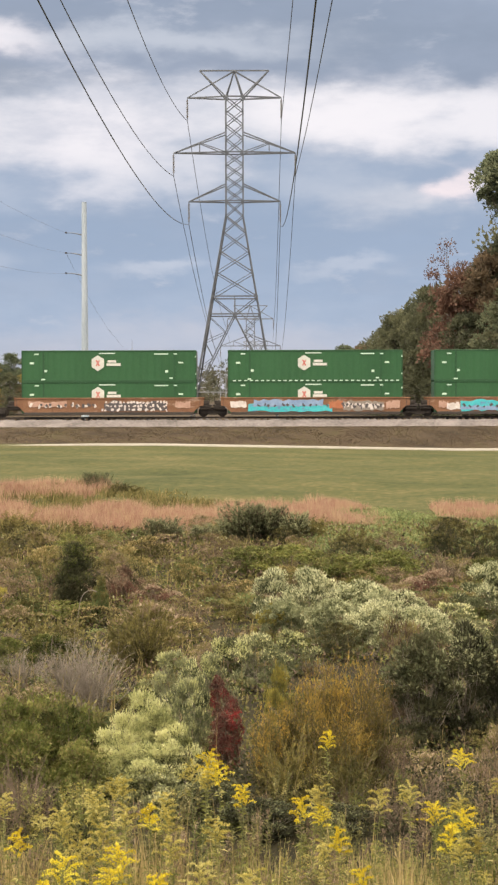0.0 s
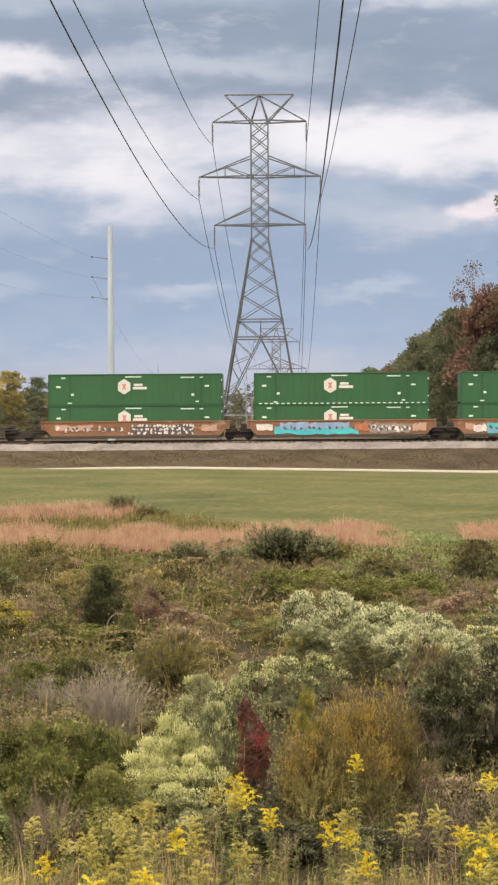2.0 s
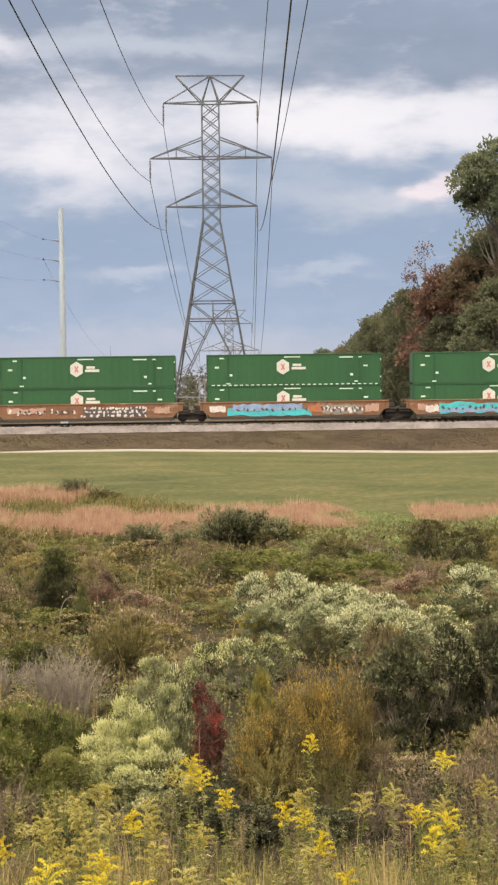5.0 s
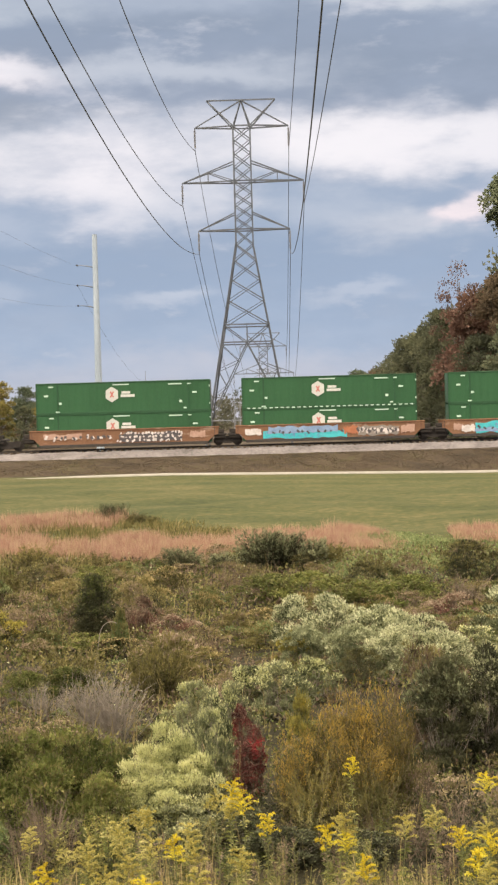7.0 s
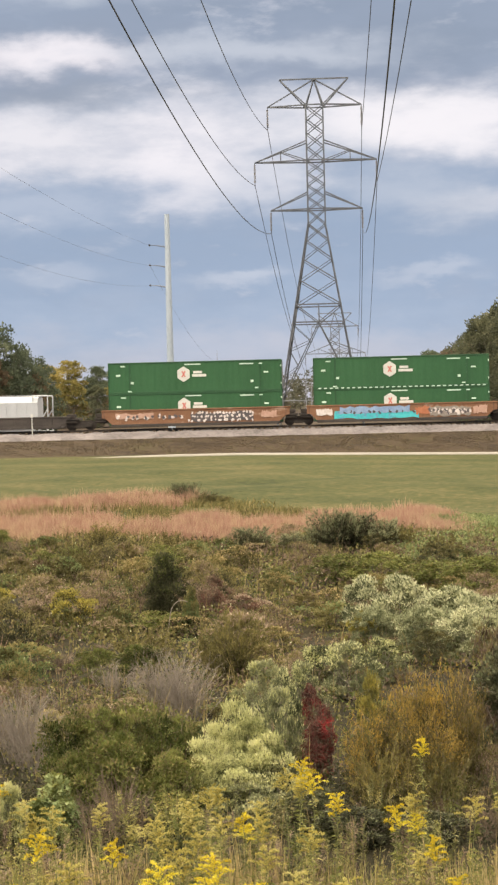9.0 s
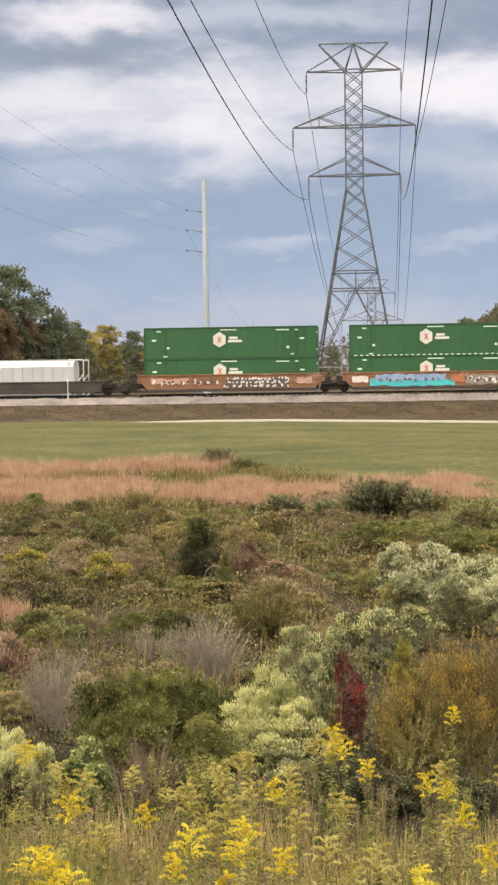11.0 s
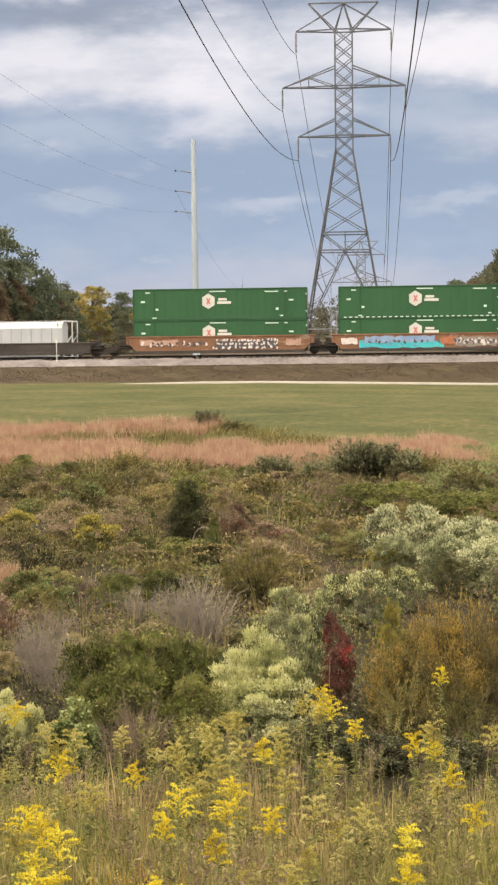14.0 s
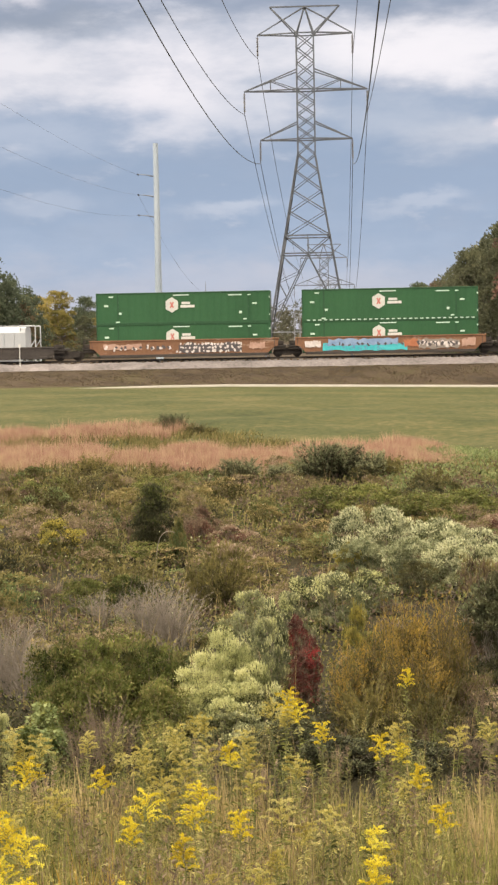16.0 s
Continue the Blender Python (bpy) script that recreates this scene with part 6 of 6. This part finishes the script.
for nm, mk, s2, lb in (("meadow_grass", "olive", sel & (rng.random(n) < 0.62), "rough olive meadow grass between the bluestem"), ("meadow_straw", "straw", sel, "straw-coloured meadow grass by the bluestem")):
    if nm == "meadow_straw":
        s2 = s2 & (rng.random(n) < 0.13)
    b_ = np.stack([x_[s2], y_[s2], gz(x_[s2], y_[s2]) - 0.02], 1)
    tagged(hang(nm, quad_mesh(nm, wedge_blades(rng, b_, hm[s2], 0.05, rng.uniform(0.1, 0.9, len(b_))), M[mk])), lb, "grass", kind="stuff")
for cx, cy in ((-8.3, 36.0), (-8.8, 36.4)):
    bb = np.stack([cx + rng.normal(0, 0.16, 260), cy + rng.normal(0, 0.16, 260), np.full(260, float(gz(cx, cy)))], 1)
    g_ = thing("grass_tussock", "upright tussock of pinkish dry grass in the brush", "grass", group="pink grass tussocks")
    hang("tuft", quad_mesh("tuft", blade_strips(rng, bb, rng.uniform(0.4, 0.75, 260), 0.02, rng.uniform(0.05, 0.3, 260)), M["pink"]), g_)

# ---- goldenrod and tall grass on the near bank ----
def goldenrod_proto(seed, h, plume, fl):
    rng = np.random.default_rng(seed)
    n = 9
    z = np.linspace(-0.05, h * 0.93, n + 1)
    ax = np.stack([np.cumsum(rng.normal(0, 0.012, n + 1)), np.cumsum(rng.normal(0, 0.012, n + 1)), z], 1)
    stem = sticks(ax[:-1], ax[1:], np.linspace(0.0065, 0.003, n), np.linspace(0.006, 0.0025, n))
    m = 95
    t = rng.uniform(0.12, 0.86, m)
    p = np.stack([np.interp(t * h, z, ax[:, 0]), np.interp(t * h, z, ax[:, 1]), t * h], 1)
    th = rng.uniform(0, 6.283, m)
    al = np.stack([np.cos(th), np.sin(th), rng.uniform(-0.1, 0.7, m)], 1)
    L = (0.12 - 0.06 * t) * rng.uniform(0.7, 1.25, m)
    lf = leaves(rng, p, al, L, L * 0.20, 0.25, True)
    # plume: side sprays that arch outwards, thick with small flowers
    k = 15
    lead = rng.uniform(0, 6.283)
    fq, sq = [], []
    for i in range(k):
        f = i / (k - 1)
        s0 = np.array([np.interp(h * (0.81 + 0.15 * f), z, ax[:, 0]), np.interp(h * (0.81 + 0.15 * f), z, ax[:, 1]), h * (0.81 + 0.15 * f)])
        a = lead + 2.4 * i + rng.normal(0, 0.4)
        ln_ = plume * 1.2 * (1.1 - 0.45 * f) * rng.uniform(0.7, 1.15)
        tt = np.linspace(0, 1, 6)
        arc = s0 + np.stack([np.cos(a) * ln_ * tt, np.sin(a) * ln_ * tt, ln_ * (1.25 * tt - 0.85 * tt ** 2)], 1)
        sq.append(sticks(arc[:-1], arc[1:], 0.0022, 0.0016))
        m2 = 64
        u = rng.uniform(0.12, 1.0, m2)
        pos = np.stack([np.interp(u, tt, arc[:, j]) for j in range(3)], 1) + rng.normal(0, 0.006, (m2, 3)) + np.array([0, 0, 0.006])
        fq.append(leaves(rng, pos, rng.normal(0, 0.6, (m2, 3)) + np.array([0, 0, 0.9]), rng.uniform(0.010, 0.019, m2), 0.012))
    m3 = 30
    pos = np.stack([rng.normal(0, 0.008, m3) + ax[-1, 0], rng.normal(0, 0.008, m3) + ax[-1, 1], rng.uniform(h * 0.88, h * 1.0, m3)], 1)
    fq.append(leaves(rng, pos, rng.normal(0, 0.6, (m3, 3)) + np.array([0, 0, 0.9]), 0.020, 0.013))
    return (("stem", quad_mesh("stem", np.concatenate([stem] + sq), M["stem_green"])), ("stem_foliage", quad_mesh("stem_foliage", lf, M["grass"])), ("flower_plume", quad_mesh("flower_plume", np.concatenate(fq), M[fl])))


GOLD = [goldenrod_proto(s, 1.4, p, f) for s, p, f in ((81, 0.115, "gold"), (82, 0.145, "gold"), (83, 0.10, "goldpale"), (84, 0.095, "gold"), (85, 0.14, "goldpale"))]
rnd = random.Random(17)


def gold(x, y, top, v=None):
    z = float(gz(x, y))
    s = top / 1.4
    plant(GOLD[rnd.randrange(5) if v is None else v], "goldenrod", "flowering goldenrod stalk with an arching yellow plume", "flower", (x, y, z), rnd.uniform(0, 6.28), (s, s, s), "goldenrod on the near bank")


for x, y, v in ((0.98, 18.40, 3), (-0.10, 15.40, 0), (-0.46, 16.60, 1), (-0.30, 15.95, 1), (-0.60, 16.25, 4), (-0.96, 14.45, 3), (-1.11, 14.30, 4), (-2.04, 13.30, 0), (-2.54, 12.70, 1), (-2.41, 11.00, 1), (-2.27, 10.80, 1), (-2.13, 10.50, 1),
                (-1.95, 9.10, 1), (-1.81, 9.00, 3), (-1.44, 11.80, 1), (-1.04, 12.55, 1), (-1.06, 12.15, 1), (-1.07, 10.65, 3), (-0.65, 11.60, 0), (-1.52, 11.25, 3), (0.43, 14.55, 0), (0.58, 14.90, 4), (0.72, 13.60, 3), (0.35, 11.65, 3), (0.32, 10.20, 3),
                (0.83, 12.25, 0), (-1.11, 8.50, 1), (-0.64, 13.35, 4), (-2.13, 12.00, 4), (-3.58, 15.65, 1), (-3.17, 15.05, 4), (-1.43, 12.90, 4), (-0.42, 12.30, 4), (-0.06, 12.20, 4), (2.37, 17.4, 1), (1.77, 14.9, 1), (1.95, 14.3, 1), (1.77, 13.3, 3), (2.05, 15.2, 4), (1.60, 15.6, 4),
                (-1.55, 15.0, 4), (-1.25, 15.6, 2), (-0.85, 15.2, 4), (-1.75, 14.2, 4), (-0.75, 14.4, 2), (-2.7, 14.6, 4), (-2.45, 15.3, 2), (-0.25, 14.0, 4), (-1.3, 13.6, 4), (1.2, 15.0, 4), (2.6, 16.0, 4)):
    gold(x, y, 1.4 * rnd.uniform(0.95, 1.03), v)
    if rnd.random() < 0.22:
        gold(x + rnd.uniform(-0.2, 0.2), y + rnd.uniform(-0.2, 0.3), rnd.uniform(1.1, 1.36), rnd.choice((v, 4, 2)))
for i in range(18):
    y = rnd.uniform(7.0, 16.5)
    x = rnd.uniform(-0.27 * y, 0.18 * y)
    gold(x, y, rnd.uniform(0.8, 1.22) * (1.0 if y < 13 else 0.8), rnd.choice((2, 4, 2, 4)))


def bank_weed_proto(seed, h, stems, leaf_key, head_key=None):
    """A clump of upright leafy stems, some ending in dry heads."""
    rng = np.random.default_rng(seed)
    b = np.stack([rng.normal(0, 0.10, stems), rng.normal(0, 0.10, stems), np.full(stems, -0.04)], 1)
    hh = h * rng.uniform(0.6, 1.05, stems)
    tip = b + np.stack([rng.normal(0, 0.13, stems), rng.normal(0, 0.13, stems), hh], 1)
    per = 36
    t = rng.uniform(0.12, 1.0, (stems, per))
    pos = (b[:, None] * (1 - t[..., None]) + tip[:, None] * t[..., None]).reshape(-1, 3)
    th = rng.uniform(0, 6.283, len(pos))
    al = np.stack([np.cos(th), np.sin(th), rng.uniform(0.2, 1.3, len(pos))], 1)
    L = rng.uniform(0.06, 0.16, len(pos)) * (1.15 - 0.6 * t.ravel())
    out = [("stalk", quad_mesh("stalk", sticks(b, tip, 0.0045, 0.002), M["stem_green" if head_key is None else "twig_brown"])), ("foliage", quad_mesh("foliage", leaves(rng, pos, al, L, L * 0.24, 0.1), M[leaf_key]))]
    if head_key:
        k = rng.integers(0, stems, stems * 26)
        hp = tip[k] + rng.normal(0, 0.022, (len(k), 3)) - (tip[k] - b[k]) * rng.uniform(0, 0.16, (len(k), 1))
        out.append(("flower_head", quad_mesh("flower_head", leaves(rng, hp, rng.normal(0, 0.7, (len(k), 3)) + np.array([0, 0, 0.6]), rng.uniform(0.012, 0.03, len(k)), 0.012), M[head_key])))
    return tuple(out)


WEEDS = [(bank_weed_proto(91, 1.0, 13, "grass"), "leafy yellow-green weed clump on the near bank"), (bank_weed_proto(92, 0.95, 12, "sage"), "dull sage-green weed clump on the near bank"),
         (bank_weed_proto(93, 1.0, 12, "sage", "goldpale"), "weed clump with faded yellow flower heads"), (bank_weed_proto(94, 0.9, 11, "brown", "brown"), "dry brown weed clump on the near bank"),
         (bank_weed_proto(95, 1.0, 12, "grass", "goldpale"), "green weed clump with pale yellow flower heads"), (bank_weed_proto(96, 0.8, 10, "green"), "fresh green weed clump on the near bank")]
rnd = random.Random(23)
for i in range(350):
    y = 6.0 + 14.0 * rnd.random() ** 0.85
    x = rnd.uniform(-0.265 * y - 0.3, 0.18 * y + 0.3)
    pr, lb = WEEDS[rnd.choice((0, 0, 1, 1, 1, 2, 3, 3, 3, 4, 5, 5))]
    s = rnd.uniform(0.7, 1.1) * (1.0 if y < 13.5 else 0.85 if y < 16 else 0.72)
    plant(pr, "bank_weed", lb, "weeds", (x, y, float(gz(x, y))), rnd.uniform(0, 6.28), (s * 1.1, s * 1.1, s), "weeds on the near bank")

rng = np.random.default_rng(55)
for nm, mk, n, y0, y1, ha, hb2, wd, lb in (("tall_grass", "grass", 17000, 5.0, 17.0, 0.5, 1.05, 0.012, "tall green grass on the near bank"), ("dry_grass", "straw", 10000, 5.0, 16.8, 0.5, 1.15, 0.007, "dry straw grass on the near bank"),
                                           ("brown_stalks", "brown", 9000, 5.5, 16.8, 0.4, 1.05, 0.009, "brown dead stalks on the near bank")):
    x_, y_ = wedge(rng, n, y0, y1, 0.9)
    tuft = np.sin(x_ * 3.1 + y_ * 0.7 + len(nm)) + np.sin(y_ * 2.1 - x_ * 1.3) + rng.normal(0, 0.8, n)
    sel = tuft > -0.9
    x_, y_ = x_[sel], y_[sel]
    b_ = np.stack([x_, y_, gz(x_, y_) - 0.02], 1)
    tagged(hang(nm, quad_mesh(nm, blade_strips(rng, b_, rng.uniform(ha, hb2, len(b_)) * np.interp(y_, (5, 12.5, 16), (1, 1, 0.5)), wd, rng.uniform(0.03, 0.32, len(b_))), M[mk])), lb, "grass", kind="stuff")
# stands of one grass: rusty stalks, long green blades
for nm, mk, spots, n, ha, hb2, wd, lb in (("straw_stand", "straw", ((-1.1, 15.3, 0.35, 0.5), (-2.6, 15.4, 0.35, 0.5), (-0.6, 14.2, 0.3, 0.5), (1.4, 14.8, 0.3, 0.5)), 320, 0.5, 0.95, 0.012, "stand of pale dry straw grass"),
                                          ("rusty_stalks", "orange", ((-1.6, 10.7, 0.22, 0.5), (-1.2, 9.6, 0.15, 0.4)), 420, 0.7, 1.15, 0.010, "stand of rusty dead grass stalks"),
                                          ("long_grass", "grass", ((0.75, 11.2, 0.28, 0.8), (1.2, 12.0, 0.3, 0.7), (-0.5, 9.5, 0.25, 0.5), (-2.6, 12.6, 0.25, 0.6), (2.0, 12.4, 0.3, 0.6)), 420, 0.7, 1.15, 0.013, "stand of long green grass blades")):
    out = []
    for cx, cy, sx, sy in spots:
        x_, y_ = cx + rng.normal(0, sx, n), cy + rng.normal(0, sy, n)
        out.append(blade_strips(rng, np.stack([x_, y_, gz(x_, y_) - 0.02], 1), rng.uniform(ha, hb2, n), wd, rng.uniform(0.02, 0.25, n)))
    tagged(hang(nm, quad_mesh(nm, np.concatenate(out), M[mk])), lb, "grass", kind="stuff")
x_, y_ = wedge(rng, 16000, 5.0, 17.0, 0.8)
p = np.stack([x_, y_, gz(x_, y_) + rng.uniform(0.05, 0.9, len(x_)) * np.interp(y_, (5, 12.5, 16.5), (1, 1, 0.45))], 1)
L = rng.uniform(0.035, 0.085, len(x_))
tagged(hang("bank_leaves", quad_mesh("bank_leaves", leaves(rng, p, unit(rng.normal(0, 0.8, (len(p), 3)) + np.array([0, 0, 0.5])), L, L * 0.26), M["sage"])), "fine weed leaves on the near bank", "weeds", kind="stuff")

# pale arched stem bending over beside the cedar
arch = thing("arched_stem", "pale dead stem arching over beside the cedar", "stem", (-4.35, 40.2, float(gz(-4.35, 40.2))))
cu = bpy.data.curves.new("stem", "CURVE")
cu.dimensions, cu.bevel_depth = "3D", 0.010
sp = cu.splines.new("POLY")
sp.points.add(12)
for k in range(13):
    sp.points[k].co = (-0.10 + 0.02 * k + 0.30 * max(0, (k - 5) / 7) ** 1.6, 0, 1.0 * math.sin(k / 12 * 1.85), 1)
cu.materials.append(M["twig"])
hang("stem", cu, arch)
